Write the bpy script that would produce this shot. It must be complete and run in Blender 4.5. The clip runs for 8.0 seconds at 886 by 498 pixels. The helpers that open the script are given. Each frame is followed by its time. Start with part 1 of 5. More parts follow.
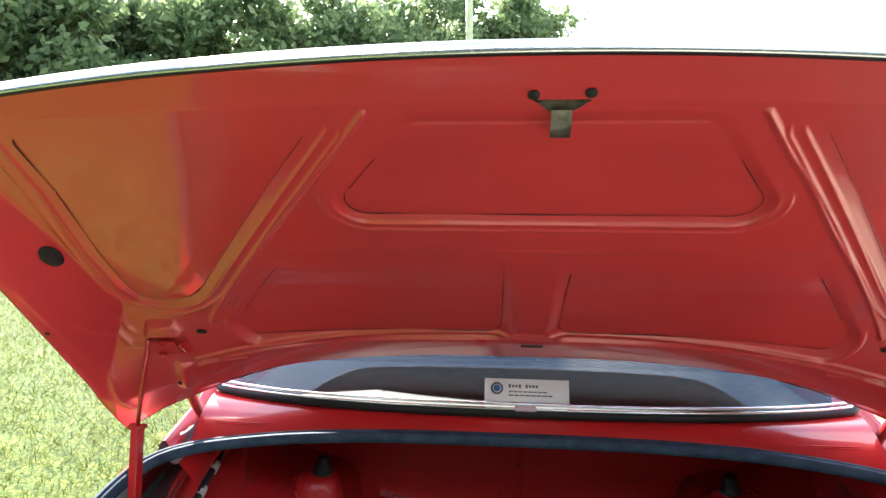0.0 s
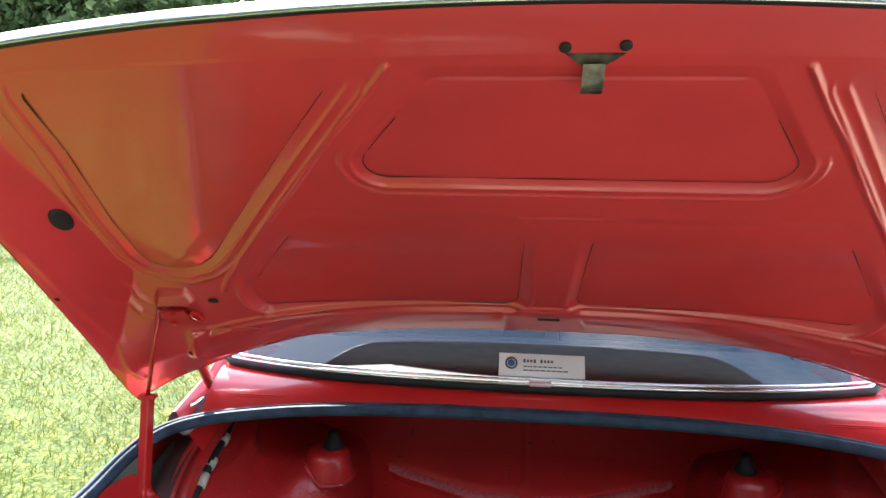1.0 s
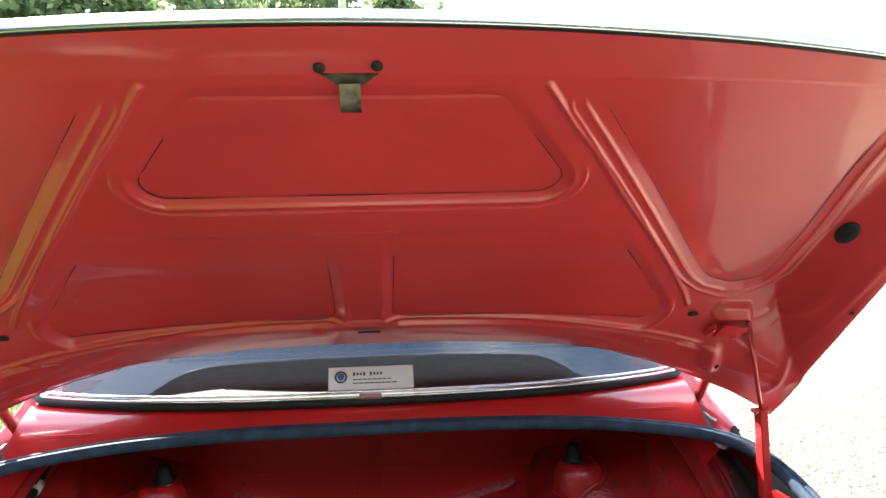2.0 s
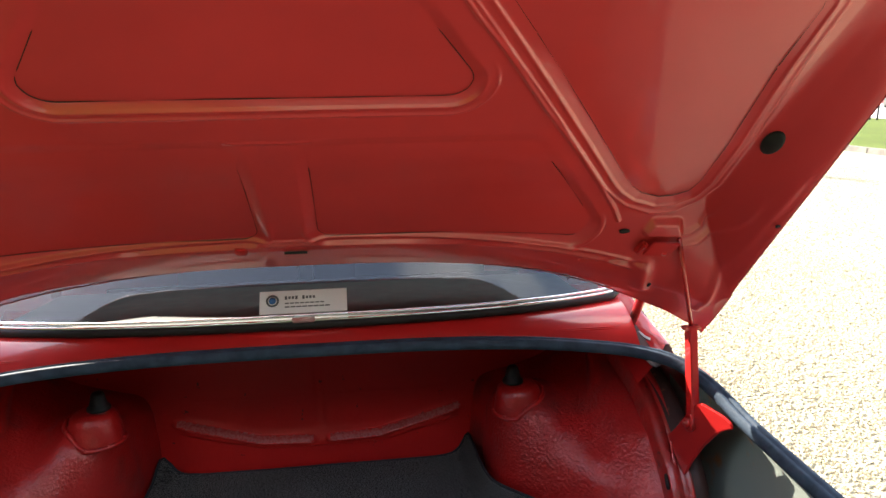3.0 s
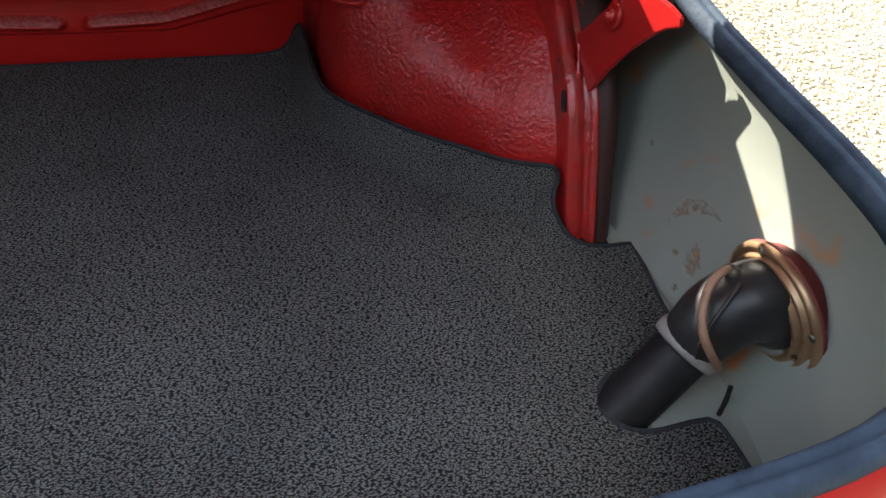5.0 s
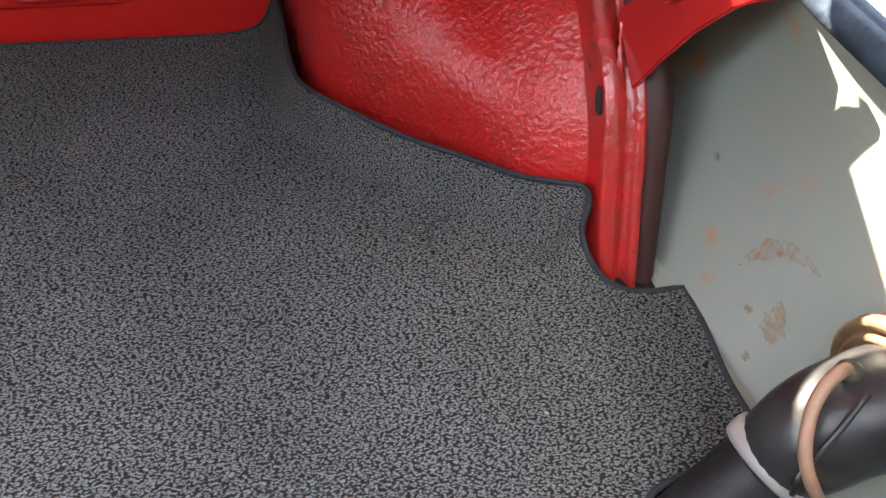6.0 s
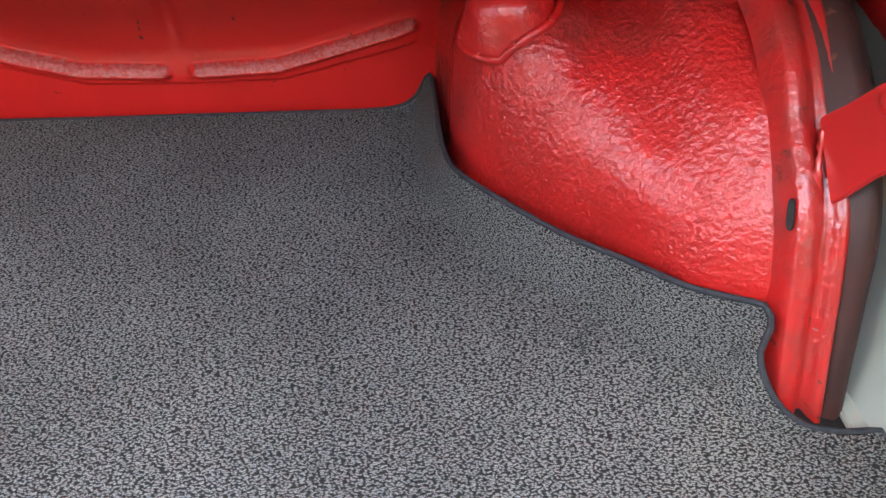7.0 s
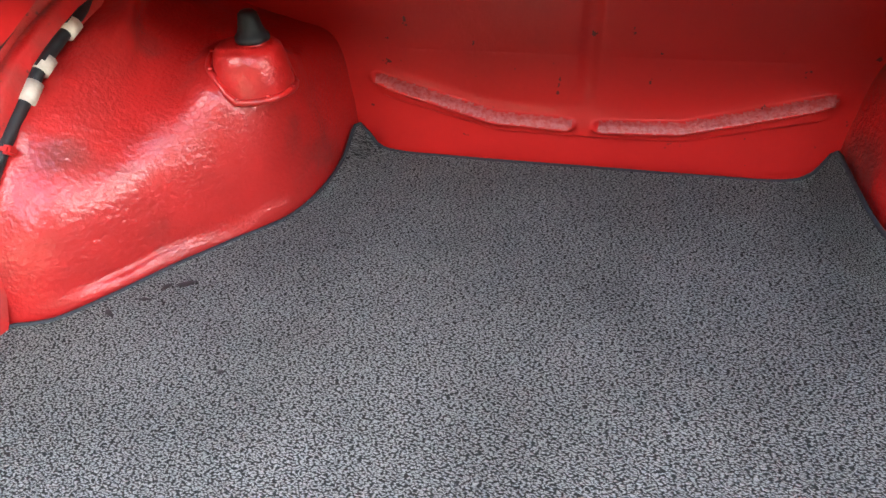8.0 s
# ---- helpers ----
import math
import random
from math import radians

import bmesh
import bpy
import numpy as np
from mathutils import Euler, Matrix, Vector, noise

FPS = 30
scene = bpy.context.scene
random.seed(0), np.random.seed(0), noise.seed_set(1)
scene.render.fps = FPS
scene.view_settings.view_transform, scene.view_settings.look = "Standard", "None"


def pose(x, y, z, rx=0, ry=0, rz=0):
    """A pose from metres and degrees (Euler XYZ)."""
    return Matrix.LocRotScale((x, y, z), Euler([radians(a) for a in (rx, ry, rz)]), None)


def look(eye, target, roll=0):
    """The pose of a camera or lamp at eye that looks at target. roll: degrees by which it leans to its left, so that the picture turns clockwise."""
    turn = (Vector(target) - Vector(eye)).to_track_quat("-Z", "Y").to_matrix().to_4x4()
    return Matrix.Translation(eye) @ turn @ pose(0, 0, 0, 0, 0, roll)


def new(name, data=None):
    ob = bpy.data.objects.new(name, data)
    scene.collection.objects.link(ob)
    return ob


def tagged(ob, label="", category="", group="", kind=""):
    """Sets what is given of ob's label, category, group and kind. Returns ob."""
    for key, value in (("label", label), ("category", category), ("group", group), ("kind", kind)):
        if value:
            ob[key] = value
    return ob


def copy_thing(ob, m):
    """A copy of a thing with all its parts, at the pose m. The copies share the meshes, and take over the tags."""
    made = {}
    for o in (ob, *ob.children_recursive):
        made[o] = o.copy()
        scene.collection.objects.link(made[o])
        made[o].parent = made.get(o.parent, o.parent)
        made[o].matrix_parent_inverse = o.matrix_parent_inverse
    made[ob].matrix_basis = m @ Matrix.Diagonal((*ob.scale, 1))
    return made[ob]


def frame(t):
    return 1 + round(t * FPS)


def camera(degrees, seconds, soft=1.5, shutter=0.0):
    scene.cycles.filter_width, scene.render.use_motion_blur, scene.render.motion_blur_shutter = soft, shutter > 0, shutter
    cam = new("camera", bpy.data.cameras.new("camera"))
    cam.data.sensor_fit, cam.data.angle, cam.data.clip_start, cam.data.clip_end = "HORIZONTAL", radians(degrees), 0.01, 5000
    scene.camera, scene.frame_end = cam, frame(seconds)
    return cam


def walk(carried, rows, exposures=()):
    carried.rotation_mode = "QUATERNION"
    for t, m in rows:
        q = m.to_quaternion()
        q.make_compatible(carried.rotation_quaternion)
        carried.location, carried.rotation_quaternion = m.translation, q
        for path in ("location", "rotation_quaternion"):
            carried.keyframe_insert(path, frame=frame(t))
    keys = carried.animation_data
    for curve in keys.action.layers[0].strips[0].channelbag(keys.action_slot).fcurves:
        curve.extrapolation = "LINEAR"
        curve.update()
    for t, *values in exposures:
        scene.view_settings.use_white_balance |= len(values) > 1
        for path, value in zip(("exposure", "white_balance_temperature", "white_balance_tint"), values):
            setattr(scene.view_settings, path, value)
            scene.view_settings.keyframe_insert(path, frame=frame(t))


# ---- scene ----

# ---------------------------------------------------------------- camera
cam = camera(67.9, 8.0)
# the car stands on the drive; its boot floor falls a little towards the cabin
CAR = pose(0, 1.5, 0.0, -4, 0, 0) @ pose(0, -1.5, 0)
PATH = [
    (0, (-0.038, 0.469, 1.399), (-0.231, 2.454, 1.254), 0.4),
    (0.5, (-0.086, 0.479, 1.373), (-0.324, 2.457, 1.192), 1.0),
    (1, (-0.060, 0.490, 1.371), (-0.267, 2.470, 1.180), 1.0),
    (1.5, (-0.002, 0.489, 1.377), (-0.055, 2.481, 1.216), 0.2),
    (1.7, (0.023, 0.481, 1.379), (0.071, 2.475, 1.225), -0.4),
    (2.8, (0.125, 0.485, 1.344), (0.346, 2.455, 1.077), -1.7),
    (3, (0.140, 0.498, 1.329), (0.362, 2.458, 0.996), -1.4),
    (3.5, (0.208, 0.556, 1.300), (0.489, 2.447, 0.715), -0.3),
    (4, (0.258, 0.666, 1.211), (0.614, 2.433, 0.346), 1.3),
    (4.5, (0.292, 0.812, 1.161), (0.730, 2.366, -0.020), 3.7),
    (4.7, (0.292, 0.850, 1.144), (0.764, 2.298, -0.152), 5.5),
    (5.8, (0.380, 1.063, 1.029), (0.795, 2.420, -0.380), 5.5),
    (6, (0.395, 1.096, 1.020), (0.774, 2.455, -0.397), 4.8),
    (6.5, (0.411, 1.151, 1.020), (0.656, 2.554, -0.384), 2.4),
    (7, (0.358, 1.172, 1.040), (0.419, 2.659, -0.296), -0.5),
    (7.5, (0.212, 1.151, 1.061), (0.024, 2.717, -0.168), -2.6),
    (8, (0.035, 1.113, 1.064), (-0.413, 2.657, -0.126), -3.5),
]
STOPS = [(0, 2.9, 6050, 10), (1.7, 3.0, 6000, 10), (3.0, 2.48, 6850, 11), (3.5, 2.05, 6850, 12), (4.0, 1.65, 6900, 12), (4.7, 2.15, 6900, 12), (5.8, 3.72, 7400, 12), (6.5, 4.38, 7500, 12), (7.2, 4.75, 7250, 12), (8, 4.85, 7100, 11)]
walk(cam, [(t, CAR @ look(eye, target, roll)) for t, eye, target, roll in PATH], STOPS)

# ---------------------------------------------------------------- light
SUN_TO = (CAR.to_3x3() @ Vector((-0.43, 0.778, 0.510))).normalized()
world = bpy.data.worlds.new("sky")
scene.world = world
world.use_nodes = True
wn = world.node_tree
sky = wn.nodes.new("ShaderNodeTexSky")
sky.sky_type, sky.sun_disc = "NISHITA", False
sky.sun_elevation = math.asin(SUN_TO.z)
sky.sun_rotation = math.atan2(SUN_TO.x, SUN_TO.y)
sky.dust_density, sky.air_density = 1.5, 1.0
back = wn.nodes["Background"]
back.inputs["Strength"].default_value = 0.145
# broken white cloud over the blue
wt = wn.nodes.new("ShaderNodeTexCoord")
cl = wn.nodes.new("ShaderNodeTexNoise")
cl.inputs["Scale"].default_value, cl.inputs["Detail"].default_value = 2.6, 7.0
cl.noise_dimensions = "4D"
cl.inputs["W"].default_value = 3.7
wn.links.new(wt.outputs["Generated"], cl.inputs["Vector"])
cr = wn.nodes.new("ShaderNodeMapRange")
cr.inputs["From Min"].default_value, cr.inputs["From Max"].default_value = 0.52, 0.67
wn.links.new(cl.outputs["Fac"], cr.inputs["Value"])
cm = wn.nodes.new("ShaderNodeMix")
cm.data_type = "RGBA"
cm.inputs["B"].default_value = (8.4, 8.4, 8.4, 1)
wn.links.new(cr.outputs[0], cm.inputs["Factor"])
wn.links.new(sky.outputs[0], cm.inputs["A"])
wn.links.new(cm.outputs["Result"], back.inputs[0])
lamp = bpy.data.lights.new("sun", "SUN")
lamp.energy, lamp.angle, lamp.color = 4.4, radians(0.55), (1.0, 0.95, 0.87)
sun = new("sun", lamp)
sun.matrix_world = look((0, 0, 20), Vector((0, 0, 20)) - SUN_TO)


# ---------------------------------------------------------------- materials
def material(name, base, rough=0.5, metal=0.0, second=None, scale=8.0, detail=4.0, bump=0.0, bump_scale=60.0,
             coat=0.0, spots=None, spot_scale=20.0, spot_at=0.68, coords="Object", distortion=0.0, contrast=(0.35, 0.65), coat_rough=0.05, spot_soft=0.06, patchy=0.0, shine=0.5):
    m = bpy.data.materials.new(name)
    m.use_nodes = True
    n, l = m.node_tree.nodes, m.node_tree.links
    p = n["Principled BSDF"]
    tc = n.new("ShaderNodeTexCoord")
    out = tc.outputs[coords]
    p.inputs["Roughness"].default_value, p.inputs["Metallic"].default_value = rough, metal
    p.inputs["Coat Weight"].default_value, p.inputs["Coat Roughness"].default_value = coat, coat_rough
    p.inputs["Base Color"].default_value = (*base, 1)
    p.inputs["Specular IOR Level"].default_value = shine
    last = None
    if second:
        t = n.new("ShaderNodeTexNoise")
        t.inputs["Scale"].default_value, t.inputs["Detail"].default_value, t.inputs["Distortion"].default_value = scale, detail, distortion
        l.new(out, t.inputs["Vector"])
        r = n.new("ShaderNodeMapRange")
        r.inputs["From Min"].default_value, r.inputs["From Max"].default_value = contrast
        l.new(t.outputs["Fac"], r.inputs["Value"])
        mix = n.new("ShaderNodeMix")
        mix.data_type = "RGBA"
        mix.inputs["A"].default_value, mix.inputs["B"].default_value = (*base, 1), (*second, 1)
        l.new(r.outputs[0], mix.inputs["Factor"])
        last = mix.outputs["Result"]
    if spots:
        t = n.new("ShaderNodeTexNoise")
        t.inputs["Scale"].default_value, t.inputs["Detail"].default_value = spot_scale, 6.0
        l.new(out, t.inputs["Vector"])
        r = n.new("ShaderNodeMapRange")
        r.inputs["From Min"].default_value, r.inputs["From Max"].default_value = spot_at, spot_at + spot_soft
        l.new(t.outputs["Fac"], r.inputs["Value"])
        mix = n.new("ShaderNodeMix")
        mix.data_type = "RGBA"
        mix.inputs["A"].default_value, mix.inputs["B"].default_value = (*base, 1), (*spots, 1)
        if last:
            l.new(last, mix.inputs["A"])
        l.new(r.outputs[0], mix.inputs["Factor"])
        last = mix.outputs["Result"]
    if last:
        l.new(last, p.inputs["Base Color"])
    if bump:
        t = n.new("ShaderNodeTexNoise")
        t.inputs["Scale"].default_value, t.inputs["Detail"].default_value = bump_scale, 3.0
        l.new(out, t.inputs["Vector"])
        b = n.new("ShaderNodeBump")
        b.inputs["Strength"].default_value, b.inputs["Distance"].default_value = min(1.0, bump), 0.004 if bump < 0.6 else 0.007
        high = t.outputs["Fac"]
        if patchy:
            t2 = n.new("ShaderNodeTexNoise")
            t2.inputs["Scale"].default_value, t2.inputs["Detail"].default_value = patchy, 4.0
            l.new(out, t2.inputs["Vector"])
            r = n.new("ShaderNodeMapRange")
            r.inputs["From Min"].default_value, r.inputs["From Max"].default_value = 0.42, 0.60
            r.inputs["To Min"].default_value, r.inputs["To Max"].default_value = 0.5, 1.0
            l.new(t2.outputs["Fac"], r.inputs["Value"])
            mu = n.new("ShaderNodeMath")
            mu.operation = "MULTIPLY"
            l.new(high, mu.inputs[0])
            l.new(r.outputs[0], mu.inputs[1])
            high = mu.outputs[0]
        l.new(high, b.inputs["Height"])
        l.new(b.outputs[0], p.inputs["Normal"])
        l.new(b.outputs[0], p.inputs["Coat Normal"])
    return m


RED, RED2 = (0.52, 0.015, 0.014), (0.45, 0.013, 0.012)
paint = material("red_gloss_paint", RED, 0.35, second=RED2, scale=5, bump=0.03, bump_scale=35, coat=0.8, spots=(0.41, 0.015, 0.014), spot_scale=9, spot_at=0.66)
# body red, paled on the lid to paint in the sun's lens haze
lid_paint_hazed = material("red_lid_paint_hazed", (0.57, 0.038, 0.041), 0.36, second=(0.49, 0.032, 0.035), scale=4, contrast=(0.32, 0.68), bump=0.004, bump_scale=22, coat=0.75, coat_rough=0.055)
underseal = material("red_underseal_paint", RED, 0.46, second=(0.42, 0.014, 0.012), scale=7, bump=0.60, bump_scale=150, coat=0.8, coat_rough=0.09, shine=0.35, spots=(0.10, 0.026, 0.021), spot_scale=5, spot_at=0.56, spot_soft=0.2, patchy=8)
underseal_grimy = material("grimy_red_underseal_paint", (0.44, 0.014, 0.013), 0.48, second=(0.34, 0.013, 0.011), scale=7, bump=0.56, bump_scale=160, coat=0.65, coat_rough=0.12, shine=0.3, spots=(0.10, 0.022, 0.019), spot_scale=6.5, spot_at=0.58, spot_soft=0.22, patchy=8)
turret_paint = material("red_turret_paint", RED, 0.40, second=(0.40, 0.014, 0.012), scale=18, bump=0.5, bump_scale=150, coat=0.5, coat_rough=0.16, shine=0.35, patchy=20)
paint_rough = material("red_bulkhead_paint", (0.60, 0.017, 0.016), 0.46, second=(0.52, 0.015, 0.014), scale=6, bump=0.14, bump_scale=120, coat=0.16, coat_rough=0.10, shine=0.22, spots=(0.13, 0.018, 0.016), spot_scale=48, spot_at=0.70, spot_soft=0.02, patchy=5)
flange_paint = material("red_flange_paint", RED, 0.36, second=(0.36, 0.03, 0.025), scale=30, bump=0.5, bump_scale=110, coat=0.8, coat_rough=0.1, spots=(0.16, 0.03, 0.025), spot_scale=70, spot_at=0.64, patchy=25)
primer = material("grey_panel_paint", (0.300, 0.332, 0.290), 0.5, second=(0.260, 0.290, 0.252), scale=4, bump=0.04, bump_scale=60, spots=(0.46, 0.22, 0.09), spot_scale=13, spot_at=0.635, spot_soft=0.10)
seal_rubber = material("boot_seal_rubber", (0.022, 0.036, 0.056), 0.72, second=(0.042, 0.066, 0.096), scale=30, bump=0.2, bump_scale=160, shine=0.2)
black_rubber = material("black_rubber", (0.010, 0.010, 0.011), 0.5, second=(0.017, 0.017, 0.018), scale=40, bump=0.15, bump_scale=200, shine=0.3)
black_plastic = material("black_plastic_pipe", (0.010, 0.010, 0.011), 0.36, second=(0.028, 0.028, 0.028), scale=22, bump=0.45, bump_scale=28, spots=(0.10, 0.095, 0.09), spot_scale=55, spot_at=0.72)
chrome = material("chrome_trim", (0.80, 0.81, 0.83), 0.12, 1.0, second=(0.70, 0.71, 0.73), scale=30)
bright_trim = material("satin_bright_trim", (0.86, 0.88, 0.90), 0.24, 0.95, second=(0.80, 0.82, 0.84), scale=14)
steel = material("grimy_plated_steel", (0.24, 0.22, 0.17), 0.40, 0.8, second=(0.07, 0.062, 0.05), scale=50, bump=0.2)
brass = material("tan_ring", (0.50, 0.33, 0.19), 0.34, 0.7, second=(0.28, 0.15, 0.085), scale=22, bump=0.15, spots=(0.10, 0.05, 0.035), spot_scale=40, spot_at=0.64)
clamp_grey = material("grey_plastic_clamp", (0.33, 0.31, 0.29), 0.5, second=(0.25, 0.235, 0.22), scale=30)
tan_rubber = material("tan_rubber_tube", (0.30, 0.17, 0.105), 0.5, second=(0.23, 0.13, 0.085), scale=60)
binding = material("dark_binding_tape", (0.014, 0.017, 0.022), 0.8, second=(0.026, 0.030, 0.037), scale=120, bump=0.3, bump_scale=400)
hole_dark = material("dark_hole", (0.010, 0.008, 0.008), 0.8)
# red darkened to carry the shade of deep recesses, with rust spots
shaded_cavity = material("shaded_cavity_paint", (0.034, 0.012, 0.010), 0.6, second=(0.055, 0.016, 0.012), scale=25, spots=(0.16, 0.05, 0.025), spot_scale=60, spot_at=0.66)
tape = material("cream_cloth_tape", (0.55, 0.50, 0.40), 0.8, second=(0.40, 0.35, 0.27), scale=80, bump=0.3)
white_card = material("white_card", (0.88, 0.88, 0.88), 0.4, second=(0.85, 0.85, 0.86), scale=20)
cn = white_card.node_tree
thin, through_card = cn.nodes.new("ShaderNodeBsdfTranslucent"), cn.nodes.new("ShaderNodeMixShader")
thin.inputs["Color"].default_value = (0.86, 0.86, 0.85, 1)
through_card.inputs["Fac"].default_value = 0.4
cn.links.new(cn.nodes["Principled BSDF"].outputs[0], through_card.inputs[1])
cn.links.new(thin.outputs[0], through_card.inputs[2])
cn.links.new(through_card.outputs[0], cn.nodes["Material Output"].inputs["Surface"])
ink = material("dark_ink", (0.09, 0.095, 0.11), 0.5)
ink_blue = material("blue_ink", (0.04, 0.16, 0.42), 0.4)
shelf_grey = material("grey_parcel_shelf", (0.085, 0.086, 0.074), 0.8, second=(0.062, 0.063, 0.055), scale=40, bump=0.1)
seat_dark = material("dark_seat_cloth", (0.02, 0.018, 0.02), 0.8, second=(0.03, 0.028, 0.03), scale=40)
tyre_mat = material("tyre_rubber", (0.02, 0.02, 0.02), 0.8, second=(0.03, 0.03, 0.03), scale=30)
alloy = material("silver_alloy", (0.6, 0.6, 0.62), 0.3, 0.9, second=(0.5, 0.5, 0.52), scale=10)
bark = material("bark", (0.07, 0.05, 0.035), 0.9, second=(0.12, 0.09, 0.065), scale=9, bump=0.6, bump_scale=14)
kerb_mat = material("concrete_kerb", (0.20, 0.185, 0.16), 0.9, second=(0.13, 0.12, 0.105), scale=4, bump=0.3, bump_scale=30)
post_paint = material("olive_post_paint", (0.30, 0.30, 0.12), 0.5, second=(0.25, 0.26, 0.11), scale=6)
fence_black = material("black_fence_paint", (0.02, 0.02, 0.02), 0.5, second=(0.03, 0.03, 0.03), scale=8)
tarmac_pale = material("pale_paving", (0.42, 0.40, 0.37), 0.9, second=(0.34, 0.33, 0.31), scale=3, bump=0.2)
car_blue = material("blue_car_paint", (0.03, 0.06, 0.25), 0.3, coat=0.8, second=(0.025, 0.05, 0.22), scale=3)
car_red = material("red_car_paint", (0.50, 0.02, 0.04), 0.3, coat=0.8, second=(0.45, 0.02, 0.035), scale=3)
dark_glass = material("dark_car_glass", (0.02, 0.025, 0.03), 0.05, second=(0.03, 0.035, 0.04), scale=3)

glass = bpy.data.materials.new("window_glass")
glass.use_nodes = True
gn, gl = glass.node_tree.nodes, glass.node_tree.links
gn.remove(gn["Principled BSDF"])
clear, shine, amount, blend = gn.new("ShaderNodeBsdfTransparent"), gn.new("ShaderNodeBsdfGlossy"), gn.new("ShaderNodeFresnel"), gn.new("ShaderNodeMixShader")
clear.inputs["Color"].default_value = (0.88, 0.91, 0.90, 1)
shine.inputs["Roughness"].default_value = 0.0
amount.inputs["IOR"].default_value = 1.6
gl.new(amount.outputs[0], blend.inputs["Fac"])
gl.new(clear.outputs[0], blend.inputs[1])
gl.new(shine.outputs[0], blend.inputs[2])
gl.new(blend.outputs[0], gn["Material Output"].inputs["Surface"])


def ground_material(name, dark, mid, light, scale, rough, bump, kind):
    """Speckled ground: a fine cell pattern over broad stains."""
    m = bpy.data.materials.new(name)
    m.use_nodes = True
    n, l = m.node_tree.nodes, m.node_tree.links
    p = n["Principled BSDF"]
    p.inputs["Roughness"].default_value = rough
    p.inputs["Specular IOR Level"].default_value = 0.12
    tc = n.new("ShaderNodeTexCoord")
    if kind == "cells":
        t = n.new("ShaderNodeTexVoronoi")
        t.inputs["Scale"].default_value = scale
        value = t.outputs["Color"]
    elif kind == "loops":
        t = n.new("ShaderNodeTexVoronoi")
        t.voronoi_dimensions, t.feature = "2D", "SMOOTH_F1"
        t.inputs["Smoothness"].default_value = 0.45
        t.inputs["Scale"].default_value = scale
        value = t.outputs["Distance"]
    else:
        t = n.new("ShaderNodeTexNoise")
        t.inputs["Scale"].default_value, t.inputs["Detail"].default_value, t.inputs["Distortion"].default_value = scale, 3.0, 1.6
        value = t.outputs["Fac"]
    grain = n.new("ShaderNodeMapping")
    grain.inputs["Scale"].default_value = (0.68, 1.15, 1.0) if kind == "loops" else (1, 1, 1)
    l.new(tc.outputs["Object"], grain.inputs["Vector"])
    if kind == "loops":
        # the rows of loops waver
        sway = n.new("ShaderNodeTexNoise")
        sway.inputs["Scale"].default_value, sway.inputs["Detail"].default_value = 190.0, 1.0
        l.new(tc.outputs["Object"], sway.inputs["Vector"])
        push = n.new("ShaderNodeVectorMath")
        push.operation = "MULTIPLY_ADD"
        push.inputs[1].default_value = (0.0046, 0.0046, 0.0)
        l.new(sway.outputs["Color"], push.inputs[0])
        # up the turned edge the rows follow the height
        split, lean = n.new("ShaderNodeSeparateXYZ"), n.new("ShaderNodeCombineXYZ")
        l.new(grain.outputs[0], split.inputs[0])
        l.new(split.outputs["Z"], lean.inputs["X"])
        l.new(split.outputs["Z"], lean.inputs["Y"])
        both = n.new("ShaderNodeVectorMath")
        both.operation = "ADD"
        l.new(grain.outputs[0], both.inputs[0])
        l.new(lean.outputs[0], both.inputs[1])
        l.new(both.outputs[0], push.inputs[2])
        l.new(push.outputs[0], t.inputs["Vector"])
    else:
        l.new(grain.outputs[0], t.inputs["Vector"])
    ramp = n.new("ShaderNodeValToRGB")
    e = ramp.color_ramp.elements
    lo, hi = (0.1, 0.9) if kind == "cells" else (0.05, 0.95) if kind == "loops" else (0.38, 0.64)
    e[0].position, e[0].color = lo, (*dark, 1)
    e[1].position, e[1].color = hi, (*light, 1)
    k = e.new((lo + hi) / 2)
    k.color = (*mid, 1)
    if kind == "loops":
        # looped yarn: pale wavering threads with dark hollows between
        yarn = n.new("ShaderNodeMapRange")
        yarn.inputs["From Min"].default_value, yarn.inputs["From Max"].default_value = 0.60, 0.17
        l.new(value, yarn.inputs["Value"])
        value = yarn.outputs[0]
    l.new(value, ramp.inputs["Fac"])
    broad = n.new("ShaderNodeTexNoise")
    broad.inputs["Scale"].default_value, broad.inputs["Detail"].default_value = 0.9 if kind != "loops" else 5.0, 5.0
    l.new(tc.outputs["Object"], broad.inputs["Vector"])
    r = n.new("ShaderNodeMapRange")
    r.inputs["From Min"].default_value, r.inputs["From Max"].default_value = 0.35, 0.7
    r.inputs["To Min"].default_value, r.inputs["To Max"].default_value = 1.0, 0.74
    l.new(broad.outputs["Fac"], r.inputs["Value"])
    mul = n.new("ShaderNodeVectorMath")
    mul.operation = "SCALE"
    l.new(ramp.outputs["Color"], mul.inputs[0])
    l.new(r.outputs[0], mul.inputs["Scale"])
    l.new(mul.outputs[0], p.inputs["Base Color"])
    b = n.new("ShaderNodeBump")
    b.inputs["Strength"].default_value, b.inputs["Distance"].default_value = bump, 0.006 if kind != "loops" else 0.003
    l.new(t.outputs["Distance"] if kind == "cells" else value, b.inputs["Height"])
    b.invert = kind == "cells"
    l.new(b.outputs[0], p.inputs["Normal"])
    return m


